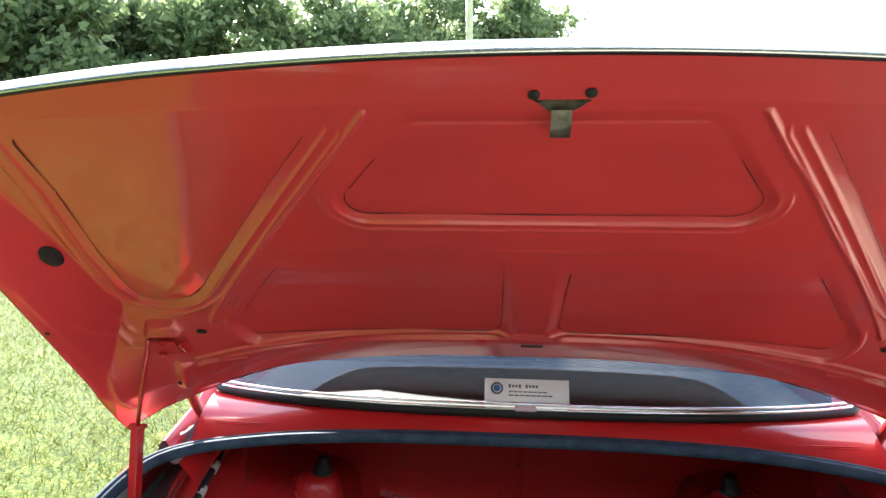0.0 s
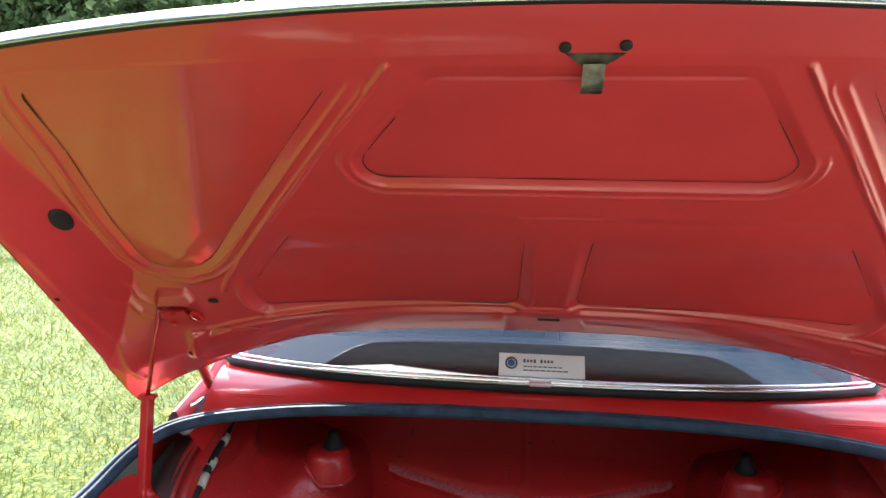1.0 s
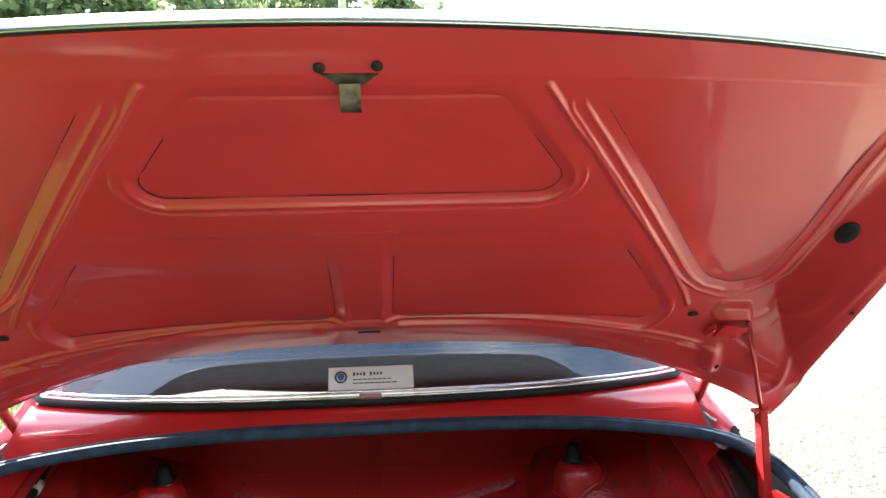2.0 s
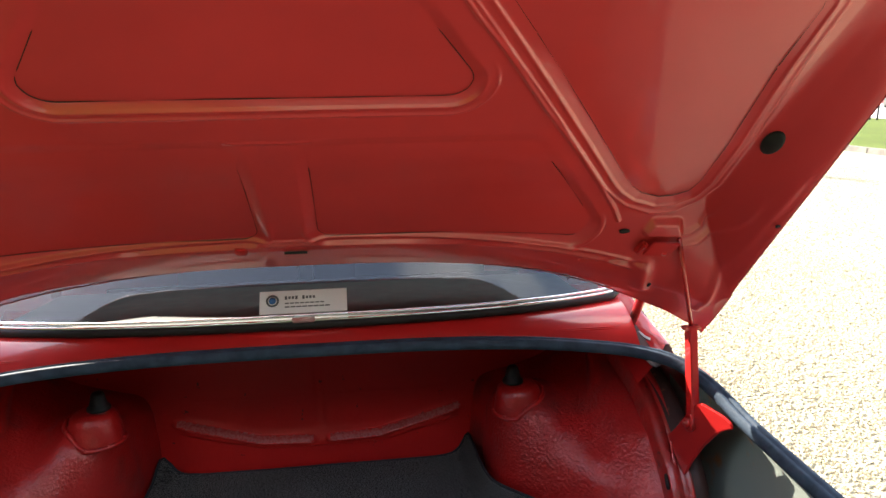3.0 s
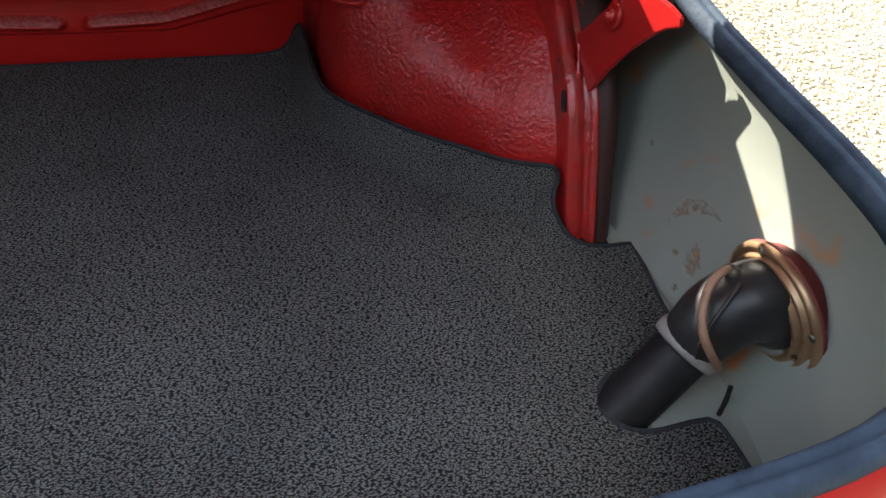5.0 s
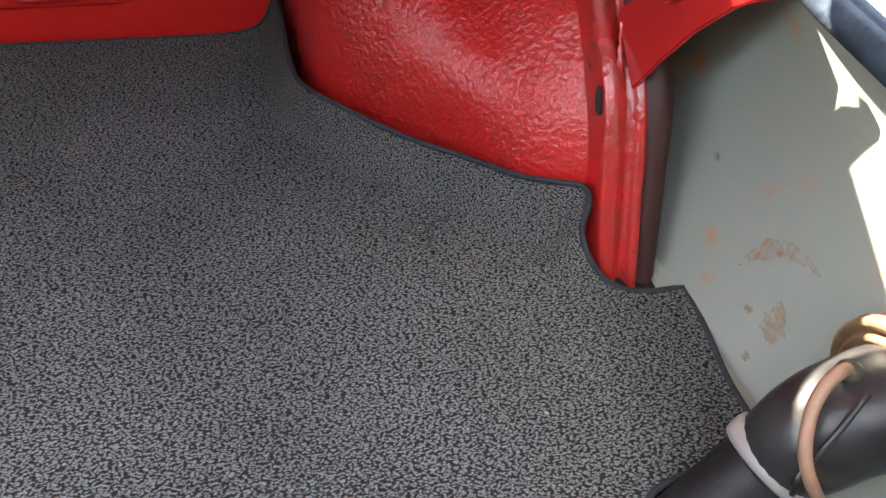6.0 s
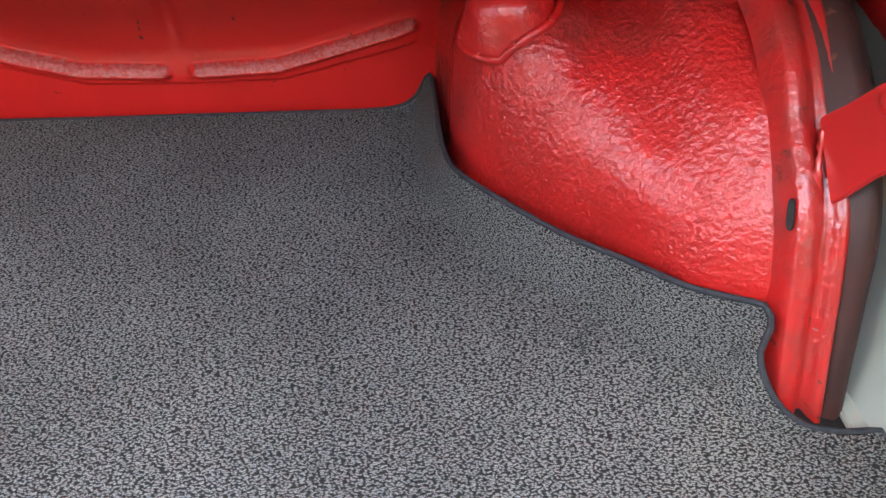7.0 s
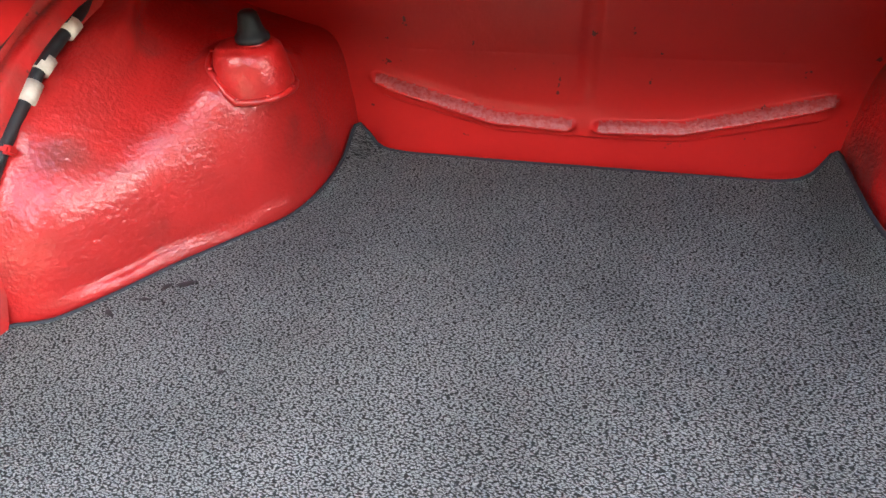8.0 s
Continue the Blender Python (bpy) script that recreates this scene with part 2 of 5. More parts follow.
carpet_mat = ground_material("grey_loop_carpet", (0.022, 0.0235, 0.0226), (0.122, 0.130, 0.126), (0.246, 0.260, 0.252), 430, 0.9, 0.8, "loops")
gravel_mat = ground_material("pale_gravel", (0.32, 0.28, 0.175), (0.405, 0.36, 0.245), (0.51, 0.47, 0.35), 95, 0.9, 0.4, "cells")
grass_mat = ground_material("lawn", (0.030, 0.052, 0.006), (0.074, 0.108, 0.013), (0.165, 0.180, 0.034), 28, 0.9, 0.6, "noise")


def island_material(name, a, b, c, rough=0.8, translucent=0.0):
    """Colour that differs from one loose piece to the next."""
    m = bpy.data.materials.new(name)
    m.use_nodes = True
    n, l = m.node_tree.nodes, m.node_tree.links
    p = n["Principled BSDF"]
    p.inputs["Roughness"].default_value = rough
    p.inputs["Specular IOR Level"].default_value = 0.12
    g = n.new("ShaderNodeNewGeometry")
    ramp = n.new("ShaderNodeValToRGB")
    e = ramp.color_ramp.elements
    e[0].color, e[1].color = (*a, 1), (*c, 1)
    k = e.new(0.5)
    k.color = (*b, 1)
    l.new(g.outputs["Random Per Island"], ramp.inputs["Fac"])
    l.new(ramp.outputs["Color"], p.inputs["Base Color"])
    if translucent:
        tr = n.new("ShaderNodeBsdfTranslucent")
        l.new(ramp.outputs["Color"], tr.inputs["Color"])
        mix = n.new("ShaderNodeMixShader")
        mix.inputs["Fac"].default_value = translucent
        l.new(p.outputs[0], mix.inputs[1])
        l.new(tr.outputs[0], mix.inputs[2])
        l.new(mix.outputs[0], n["Material Output"].inputs["Surface"])
    return m


leaf_mat = island_material("leaves", (0.08, 0.12, 0.05), (0.14, 0.19, 0.075), (0.27, 0.32, 0.14), 0.45, 0.55)
# very dark leaves, so the added screening trees bounce little green light
sky_screen_mat = island_material("sky_screen_leaves", (0.020, 0.026, 0.018), (0.032, 0.040, 0.026), (0.050, 0.060, 0.040), 0.7, 0.1)
blade_mat = island_material("grass_blades", (0.036, 0.062, 0.005), (0.086, 0.116, 0.011), (0.195, 0.195, 0.032), 0.7, 0.4)
pebble_mat = island_material("pebbles", (0.37, 0.315, 0.195), (0.47, 0.41, 0.27), (0.62, 0.58, 0.44), 0.85)


# ---------------------------------------------------------------- helpers
def mesh_of(name, verts, faces, mat, smooth=True):
    me = bpy.data.meshes.new(name)
    me.from_pydata([tuple(v) for v in verts], [], faces)
    me.materials.append(mat)
    if smooth:
        me.polygons.foreach_set("use_smooth", [True] * len(me.polygons))
    me.update()
    return me


def solid(name, verts, faces, mat, parent=None, label="", smooth=True):
    ob = new(name, mesh_of(name, verts, faces, mat, smooth))
    if parent:
        ob.parent = parent
    return tagged(ob, label)


def part(name, bm, mat, parent=None, label="", smooth=False):
    me = bpy.data.meshes.new(name)
    bm.to_mesh(me)
    bm.free()
    me.materials.append(mat)
    if smooth:
        me.polygons.foreach_set("use_smooth", [True] * len(me.polygons))
    ob = new(name, me)
    if parent:
        ob.parent = parent
    return tagged(ob, label)


def grid_faces(nu, nv, wrap=False):
    f = []
    for j in range(nv - 1):
        for i in range(nu if wrap else nu - 1):
            k = (i + 1) % nu
            f.append((j * nu + i, j * nu + k, (j + 1) * nu + k, (j + 1) * nu + i))
    return f


def spline(points, n):
    """n points along a smooth curve through points, evenly spaced."""
    p = np.array(points, float)
    q = np.vstack([2 * p[0] - p[1], p, 2 * p[-1] - p[-2]])
    out = []
    for i in range(1, len(q) - 2):
        for t in np.linspace(0, 1, 24, endpoint=False):
            a, b, c, d = q[i - 1], q[i], q[i + 1], q[i + 2]
            out.append(0.5 * (2 * b + (c - a) * t + (2 * a - 5 * b + 4 * c - d) * t * t + (3 * b - a - 3 * c + d) * t ** 3))
    out.append(p[-1])
    out = np.array(out)
    s = np.r_[0, np.cumsum(np.linalg.norm(np.diff(out, axis=0), axis=1))]
    at = np.linspace(0, s[-1], n)
    return np.stack([np.interp(at, s, out[:, k]) for k in range(out.shape[1])], 1)


def sweep(path, profile, up=(0, 0, 1), closed=False, caps=True, scale=None):
    """Sweeps a closed profile (side, up) along a path. Returns verts, faces."""
    path = np.array(path, float)
    n, m = len(path), len(profile)
    tang = np.roll(path, -1, 0) - np.roll(path, 1, 0) if closed else np.gradient(path, axis=0)
    verts = []
    for i in range(n):
        t = Vector(tang[i]).normalized()
        side = t.cross(Vector(up))
        side = side.normalized() if side.length > 1e-6 else Vector((1, 0, 0))
        top = side.cross(t)
        k = scale[i] if scale is not None else 1
        for a, b in profile:
            verts.append(Vector(path[i]) + side * a * k + top * b * k)
    f = []
    for i in range(n if closed else n - 1):
        j = (i + 1) % n
        for a in range(m):
            b = (a + 1) % m
            f.append((i * m + a, i * m + b, j * m + b, j * m + a))
    if caps and not closed:
        f += [tuple(range(m))[::-1], tuple(range((n - 1) * m, n * m))]
    return verts, f


def circle(r, n=12, flat=1.0):
    return [(r * math.cos(2 * math.pi * i / n), flat * r * math.sin(2 * math.pi * i / n)) for i in range(n)]


def tube(name, path, r, mat, parent, label="", n=12, up=(0, 0, 1), scale=None):
    v, f = sweep(path, circle(r, n), up, scale=scale)
    return solid(name, v, f, mat, parent, label)


def lathe(name, profile, mat, parent, label="", n=28, at=None):
    """Turns a profile (radius, height) round z."""
    v = [Vector((r * math.cos(2 * math.pi * i / n), r * math.sin(2 * math.pi * i / n), z)) for r, z in profile for i in range(n)]
    if at is not None:
        v = [at @ p for p in v]
    return solid(name, v, grid_faces(n, len(profile), True) + [tuple(range(n))[::-1], tuple(range((len(profile) - 1) * n, len(profile) * n))], mat, parent, label)


def block(name, size, mat, parent, m=None, bevel=0.003, label="", segments=2):
    bm = bmesh.new()
    bmesh.ops.create_cube(bm, size=1, matrix=(m or Matrix()) @ Matrix.Diagonal((*size, 1)))
    if bevel:
        bmesh.ops.bevel(bm, geom=bm.edges[:], offset=bevel, segments=segments, affect="EDGES")
    return part(name, bm, mat, parent, label)


def plate(name, outline, thick, mat, parent, label="", bevel=0.0):
    """A flat plate from 3D corners, thickened along its normal."""
    bm = bmesh.new()
    f = bm.faces.new([bm.verts.new(p) for p in outline])
    f.normal_update()
    nrm = f.normal.copy()
    r = bmesh.ops.extrude_face_region(bm, geom=[f])
    bmesh.ops.translate(bm, vec=nrm * thick, verts=[g for g in r["geom"] if isinstance(g, bmesh.types.BMVert)])
    bmesh.ops.recalc_face_normals(bm, faces=bm.faces[:])
    if bevel:
        bmesh.ops.bevel(bm, geom=bm.edges[:], offset=bevel, segments=2, affect="EDGES")
    return part(name, bm, mat, parent, label)


def smooth(x):
    x = np.clip(x, 0, 1)
    return x * x * (3 - 2 * x)


def seg_dist(u, v, a, b):
    a, b = np.array(a, float), np.array(b, float)
    d = b - a
    t = np.clip(((u - a[0]) * d[0] + (v - a[1]) * d[1]) / (d @ d), 0, 1)
    return np.hypot(u - a[0] - t * d[0], v - a[1] - t * d[1])


def poly_sd(u, v, poly, r=0.0):
    """Signed distance to a polygon (inside is minus), whose corners are rounded by r."""
    dist, inside = np.full(np.shape(u), 9.0), np.zeros(np.shape(u), bool)
    for i in range(len(poly)):
        a, b = poly[i - 1], poly[i]
        dist = np.minimum(dist, seg_dist(u, v, a, b))
        cross = (a[1] > v) != (b[1] > v)
        at = a[0] + (v - a[1]) / ((b[1] - a[1]) or 1e-9) * (b[0] - a[0])
        inside ^= cross & (u < at)
    return np.where(inside, -dist, dist) - r


# ---------------------------------------------------------------- the car
car = tagged(new("car"), "red classic coupe with open boot lid, parked between lawn and gravel", "car")
car.matrix_world = CAR

# seal of the boot opening, half of it, from the middle of the front to the middle of the sill
SEAL = [(0, 1.745, 0.932), (0.25, 1.745, 0.930), (0.45, 1.742, 0.921), (0.60, 1.733, 0.906), (0.68, 1.712, 0.896), (0.733, 1.668, 0.885),
        (0.763, 1.60, 0.862), (0.774, 1.50, 0.834), (0.772, 1.37, 0.823), (0.766, 1.25, 0.818), (0.755, 1.16, 0.811), (0.736, 1.095, 0.790),
        (0.70, 1.060, 0.765), (0.60, 1.045, 0.738), (0.30, 1.036, 0.722), (0, 1.034, 0.717)]
half = spline(SEAL, 90)
ring = np.vstack([half, half[-2:0:-1] * (-1, 1, 1)])
seal_profile = [(-0.013, -0.012), (-0.014, -0.002), (-0.010, 0.007), (-0.004, 0.0105), (0.0005, 0.0085), (0.002, 0.0055), (0.0035, 0.0060), (0.006, 0.0090), (0.011, 0.006), (0.014, -0.003), (0.013, -0.012)]
v, f = sweep(ring, seal_profile, closed=True)
solid("boot_seal", v, f, seal_rubber, car, "blue-black ribbed rubber seal round the boot opening")

# inner walls of the boot tail, grey, bent round the rear corners
plan = spline([(0.80, 1.86), (0.803, 1.65), (0.803, 1.45), (0.80, 1.30), (0.788, 1.19), (0.760, 1.105), (0.70, 1.07), (0.45, 1.055), (0, 1.05)], 60)


def seal_top(p):
    """Height and place of the seal nearest to a plan point."""
    d = np.hypot(half[:, 0] - abs(p[0]), half[:, 1] - p[1])
    return half[int(np.argmin(d))]


def panel_point(p, zz):
    """Place on the inner panel over a plan point, zz from foot to seal."""
    top = seal_top(p)
    bulge = 0.012 * math.sin(math.pi * zz)
    x = p[0] + bulge * (1 if p[0] > 0.72 else 0) - 0.030 * max(0, 1 - zz * 1.6) * smooth((p[0] - 0.74) / 0.04) * (1 + 0.75 * smooth((p[1] - 1.31) / 0.14))
    return x, p[1], 0.40 + zz * (top[2] - 0.414)


for s in (1, -1):
    v = []
    for zz in np.linspace(0, 1, 9):
        for p in plan:
            x, y, z = panel_point(p, zz)
            if zz > 0.94:
                top = seal_top(p)
                x, y = top[0] + 0.006 * (top[0] > 0.7), top[1]
            v.append((s * x, y, z))
    solid("inner_tail_panel", v, grid_faces(60, 9), primer, car, "grey primed inner panel with rust specks")

block("side_well_floor", (0.150, 0.31, 0.010), primer, car, pose(0.745, 1.285, 0.489), 0.002, "grey primed floor of the side well")
block("side_well_floor", (0.076, 0.17, 0.010), primer, car, pose(0.797, 1.527, 0.487), 0.002, "grey primed floor beside the arch")
rust = material("orange_rust", (0.42, 0.24, 0.12), 0.75, second=(0.40, 0.31, 0.22), scale=70, contrast=(0.40, 0.60), spots=(0.33, 0.15, 0.06), spot_scale=150, spot_at=0.58)
rn = rust.node_tree
worn, worn_at, bare, over_bare = rn.nodes.new("ShaderNodeTexNoise"), rn.nodes.new("ShaderNodeMapRange"), rn.nodes.new("ShaderNodeBsdfTransparent"), rn.nodes.new("ShaderNodeMixShader")
worn.inputs["Scale"].default_value, worn.inputs["Detail"].default_value = 85.0, 6.0
worn_at.inputs["From Min"].default_value, worn_at.inputs["From Max"].default_value = 0.40, 0.72
rn.links.new(rn.nodes["Texture Coordinate"].outputs["Object"], worn.inputs["Vector"])
rn.links.new(worn.outputs["Fac"], worn_at.inputs["Value"])
rn.links.new(worn_at.outputs[0], over_bare.inputs["Fac"])
rn.links.new(bare.outputs[0], over_bare.inputs[1])
rn.links.new(rn.nodes["Principled BSDF"].outputs[0], over_bare.inputs[2])
rn.links.new(over_bare.outputs[0], rn.nodes["Material Output"].inputs["Surface"])


def rust_mark(points, wide):
    """A ragged rust stain along a line (y, z) on the side panel."""
    line, v = spline([(0.0, *q) for q in points], 14), []
    for k, (_, y, z) in enumerate(line):
        w = wide * (0.55 + 0.9 * abs(noise.noise((k * 0.7, points[0][0] * 50, 0)))) * math.sin(math.pi * (k + 0.6) / 14.2)
        d = line[min(k + 1, 13)] - line[max(k - 1, 0)]
        across = Vector((0, -d[2], d[1])).normalized() * w
        for q in (-1, 0, 1):
            yy, zz = y + across.y * q, z + across.z * q
            p = (np.interp(yy, plan[::-1, 1], plan[::-1, 0]), yy)
            x, yy, zz = panel_point(p, (zz - 0.40) / (seal_top(p)[2] - 0.414))
            v.append((x - 0.0022, yy, zz))
    solid("rust_mark", v, grid_faces(3, 14), rust, car, "orange rust stain on the grey panel")


rust_mark([(1.459, 0.573), (1.453, 0.593), (1.436, 0.617), (1.410, 0.628), (1.388, 0.630)], 0.011)
rust_mark([(1.402, 0.585), (1.394, 0.566), (1.382, 0.545)], 0.018)
rust_mark([(1.395, 0.522), (1.388, 0.514)], 0.007)
rust_mark([(1.562, 0.631), (1.555, 0.624)], 0.006)
rust_mark([(1.425, 0.560), (1.418, 0.548)], 0.007)
# boot floor under the carpet, black to paint in the shade of the gaps
block("boot_floor", (1.60, 1.10, 0.012), black_rubber, car, pose(0, 1.59, 0.480))

# ---------------------------------------------------------------- bulkhead
U, Z = np.meshgrid(np.linspace(-0.80, 0.80, 300), np.linspace(0.46, 0.935, 330))
relief = np.zeros_like(U)
for s in (1, -1):
    for a, b in (((0.356 - 0.005 * s, 0.631), (0.150 - 0.005 * s, 0.575)), ((0.150 - 0.005 * s, 0.575), (0.026 - 0.006 * s, 0.570))):
        mid = a[1] + (s * U - a[0]) / (b[0] - a[0]) * (b[1] - a[1])
        lean = 1 - 0.62 * np.clip((Z - mid) / 0.0100, -1, 1)
        relief = np.maximum(relief, 0.0105 * lean * np.exp(-(seg_dist(s * U, Z, a, b) / 0.0100) ** 6))
step = np.interp(np.abs(U), [0, 0.15, 0.385, 0.8], [0.547, 0.549, 0.608, 0.70])
relief += 0.008 * smooth((Z - step) / 0.003) * (1 - smooth((Z - step - 0.008) / 0.05)) * smooth((0.36 - np.abs(U)) / 0.03)
relief += (0.0006 * smooth((Z - 0.685) / 0.010) - 0.0003 * np.exp(-((Z - 0.685) / 0.002) ** 2)) * smooth((0.33 - np.abs(U)) / 0.02)
relief -= 0.006 * np.exp(-((U + 0.005) / 0.012) ** 4) * smooth((Z - 0.585) / 0.07)
yb = 2.135 - relief + 0.02 * (np.abs(U) / 0.4) ** 4 * 0.2
solid("rear_bulkhead", np.stack([U, yb, Z], -1).reshape(-1, 3), grid_faces(300, 330), paint_rough, car, "red pressed steel bulkhead with swaged ribs")
# paler, rough red on the rib crowns paints in their reflected sky
rib_sheen = material("rib_sheen_paint", (0.46, 0.085, 0.085), 0.45, second=(0.40, 0.022, 0.020), scale=160, contrast=(0.42, 0.62), bump=0.35, bump_scale=260, coat=0.5, coat_rough=0.15)
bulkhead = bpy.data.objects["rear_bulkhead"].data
bulkhead.materials.append(rib_sheen)
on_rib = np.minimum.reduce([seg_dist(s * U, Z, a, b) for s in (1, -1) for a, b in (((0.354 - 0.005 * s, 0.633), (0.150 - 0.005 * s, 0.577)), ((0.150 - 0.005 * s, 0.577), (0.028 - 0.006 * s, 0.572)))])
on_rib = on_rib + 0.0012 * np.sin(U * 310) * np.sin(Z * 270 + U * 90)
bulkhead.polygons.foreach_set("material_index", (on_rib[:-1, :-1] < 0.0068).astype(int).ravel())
block("deck_underside", (1.34, 0.385, 0.010), paint_rough, car, pose(0, 1.958, 0.930))

# ---------------------------------------------------------------- wheel arches
STAY_TOP = {s: Vector((s * 0.687, 1.6525 - 0.8066 * 0.040 - 0.5911 * 0.040, 1.1515 + 0.5911 * 0.040 - 0.8066 * 0.040)) for s in (1, -1)}
FOOT = [(0.405, 2.14), (0.418, 2.05), (0.424, 1.96), (0.446, 1.885), (0.50, 1.812), (0.557, 1.738), (0.605, 1.665), (0.648, 1.612), (0.695, 1.584), (0.735, 1.578)]
RISE = [(0, 0.475), (0.002, 0.500), (0.004, 0.508), (0.014, 0.516), (0.0165, 0.513), (0.0180, 0.514), (0.0195, 0.531), (0.024, 0.575), (0.033, 0.615), (0.055, 0.645), (0.09, 0.672), (0.14, 0.708), (0.20, 0.746), (0.28, 0.80), (0.36, 0.845), (0.46, 0.885), (0.6, 0.91)]
foot = spline(FOOT, 90)
close = 0.026 * np.clip((foot[:, 1] - 1.62) / 0.22, 0, 1)
rise = spline(RISE, 90)
# the inner wall stands steeper than the flank by the flange
STEEP = [(0, 0.475), (0.003, 0.503), (0.006, 0.506), (0.007, 0.53), (0.009, 0.58), (0.013, 0.628), (0.020, 0.672), (0.032, 0.700), (0.055, 0.714), (0.10, 0.724), (0.15, 0.736), (0.20, 0.752), (0.28, 0.790), (0.36, 0.835), (0.46, 0.885), (0.6, 0.91)]
steep = spline(STEEP, 90)
# beside the flange it stands as high as the flange
NEAR = [(0, 0.475), (0.002, 0.503), (0.004, 0.520), (0.008, 0.545), (0.014, 0.572), (0.024, 0.600), (0.036, 0.622), (0.052, 0.645), (0.072, 0.668), (0.098, 0.692), (0.131, 0.720), (0.193, 0.750), (0.286, 0.786), (0.36, 0.825), (0.46, 0.885), (0.6, 0.91)]
near = spline(NEAR, 90)
for s in (1, -1):
    v = []
    for hz, hz2, hz3 in zip(rise, steep, near):
        for k, p in enumerate(foot):
            p = (p[0] - (close[k] if s > 0 else 0.004), p[1])
            h, z = hz2 + (hz - hz2) * smooth((k - 30) / 45) + (hz3 - hz) * smooth((k - 64) / 20)
            way = Vector((0.73 - p[0], 2.16 - p[1]))
            reach = min(h, way.length * 0.97)
            way.normalize()
            turn = smooth((k - 55) / 30)
            d = Vector((way.x * (1 - turn), way.y * (1 - turn) + turn)).normalized()
            q = Vector((p[0] + d.x * reach, p[1] + d.y * reach, z))
            q.z += 0.020 * smooth((0.110 - math.hypot(q.x - 0.470, q.y - 1.928)) / 0.05)
            lump = 0.004 * noise.noise(q * 7) + 0.0016 * noise.noise(q * 40)
            v.append((s * (q.x + lump), q.y - lump, q.z + lump))
    arch = solid("wheel_arch", v, grid_faces(90, 90), underseal if s > 0 else underseal_grimy, car, "red underseal-coated inner wheel arch")
    at = Matrix.Translation((s * 0.457, 1.926, -0.008))
    seat = Matrix.Translation((s * 0.470, 1.928, 0))
    lathe("suspension_tower", [(0.0300, 0.690), (0.0560, 0.690), (0.0575, 0.696), (0.0560, 0.714), (0.0545, 0.724), (0.0520, 0.740), (0.0480, 0.753), (0.0400, 0.761), (0.028, 0.7645), (0.012, 0.765)], turret_paint, arch, "red-painted suspension turret", 36, seat)
    # its welded rim follows the arch, level where the arch falls away
    skin = np.array(v)
    rim = []
    for a in np.linspace(0, 2 * math.pi, 24, endpoint=False):
        px, py = s * 0.470 + 0.0575 * math.cos(a), 1.928 + 0.0575 * math.sin(a)
        rim.append((px, py, max(0.6955, float(np.max(skin[np.argsort(np.hypot(skin[:, 0] - px, skin[:, 1] - py))[:3], 2])))))
    rim = np.array(rim)
    vs, fs = sweep(rim, [(0.0055 * math.cos(q), 0.0055 * math.sin(q)) for q in np.linspace(0, 2 * math.pi, 8, endpoint=False)], closed=True)
    solid("turret_rim", vs, fs, turret_paint, arch, "welded rim of the turret")
    for k in range(0, 24, 3):
        lathe("weld_spot", [(0.0042, -0.001), (0.0034, 0.0018), (0.001, 0.0024)], turret_paint, arch, "", 10, Matrix.Translation(rim[k] + (0, 0, 0.005)))
    lathe("turret_cap", [(0.0235, 0.774), (0.0245, 0.777), (0.0240, 0.7815), (0.0200, 0.785), (0.0170, 0.792), (0.0150, 0.803), (0.0130, 0.811), (0.0085, 0.8150), (0.002, 0.8160)], black_rubber, arch, "black rubber dust cap", 28, at)
    lathe("turret_washer", [(0.021, 0.766), (0.021, 0.7745), (0.014, 0.775)], paint, arch, "", 24, at)
    # flange where inner and outer arch meet
    arc = spline([(0.72, 1.520, 0.470), (0.72, 1.552, 0.539), (0.72, 1.612, 0.662), (0.72, 1.676, 0.723), (0.72, 1.715, 0.76), (0.72, 1.777, 0.797), (0.715, 1.87, 0.832), (0.71, 1.98, 0.86)], 60)
    v = []
    strip = [(-0.031, -0.036), (-0.0265, -0.014), (-0.0240, -0.004), (-0.021, 0.0), (-0.004, -0.001), (0.0, -0.006), (0.004, -0.006), (0.007, 0.003), (0.011, 0.010), (0.016, 0.010), (0.018, 0.002), (0.018, -0.06)]
    tang = np.gradient(arc, axis=0)
    for p, t in zip(arc, tang):
        out = Vector((0, -t[2], t[1])).normalized()
        for dx, d in strip:
            v.append((s * (p[0] + dx), p[1] + out.y * d, p[2] + out.z * d))
    fl = solid("arch_flange", v, grid_faces(len(strip), 60), flange_paint, car, "red double-lipped wheel arch flange")
    slot = []
    for a in np.linspace(0, 2 * math.pi, 18, endpoint=False):
        along, across = 0.0145 * math.copysign(abs(math.sin(a)) ** 0.7, math.sin(a)), 0.0036 * math.copysign(abs(math.cos(a)) ** 0.7, math.cos(a))
        slot.append((s * (0.6930 + 0.55 * across), 1.6215 + 0.45 * along - 0.80 * across, 0.663 + 0.89 * along - 0.1 * across))
    plate("flange_slot", slot, 0.004, hole_dark, fl, "dark slotted hole")
    # outer skin in dark brown that holds the shade behind the flange
    outer = spline([(0.745, 1.508, 0.46), (0.745, 1.532, 0.52), (0.745, 1.560, 0.592), (0.745, 1.60, 0.680), (0.745, 1.70, 0.775), (0.745, 1.85, 0.84)], 30)
    v = []
    for p in outer:
        for dx, dy in ((-0.02, 0.03), (-0.004, 0.004), (0.006, 0.0), (0.016, 0.006), (0.022, 0.03)):
            v.append((s * (p[0] + dx), p[1] + dy, p[2]))
    solid("outer_arch", v, grid_faces(5, 30), shaded_cavity, car, "dark brown outer wheel arch skin, shade put into its colour")
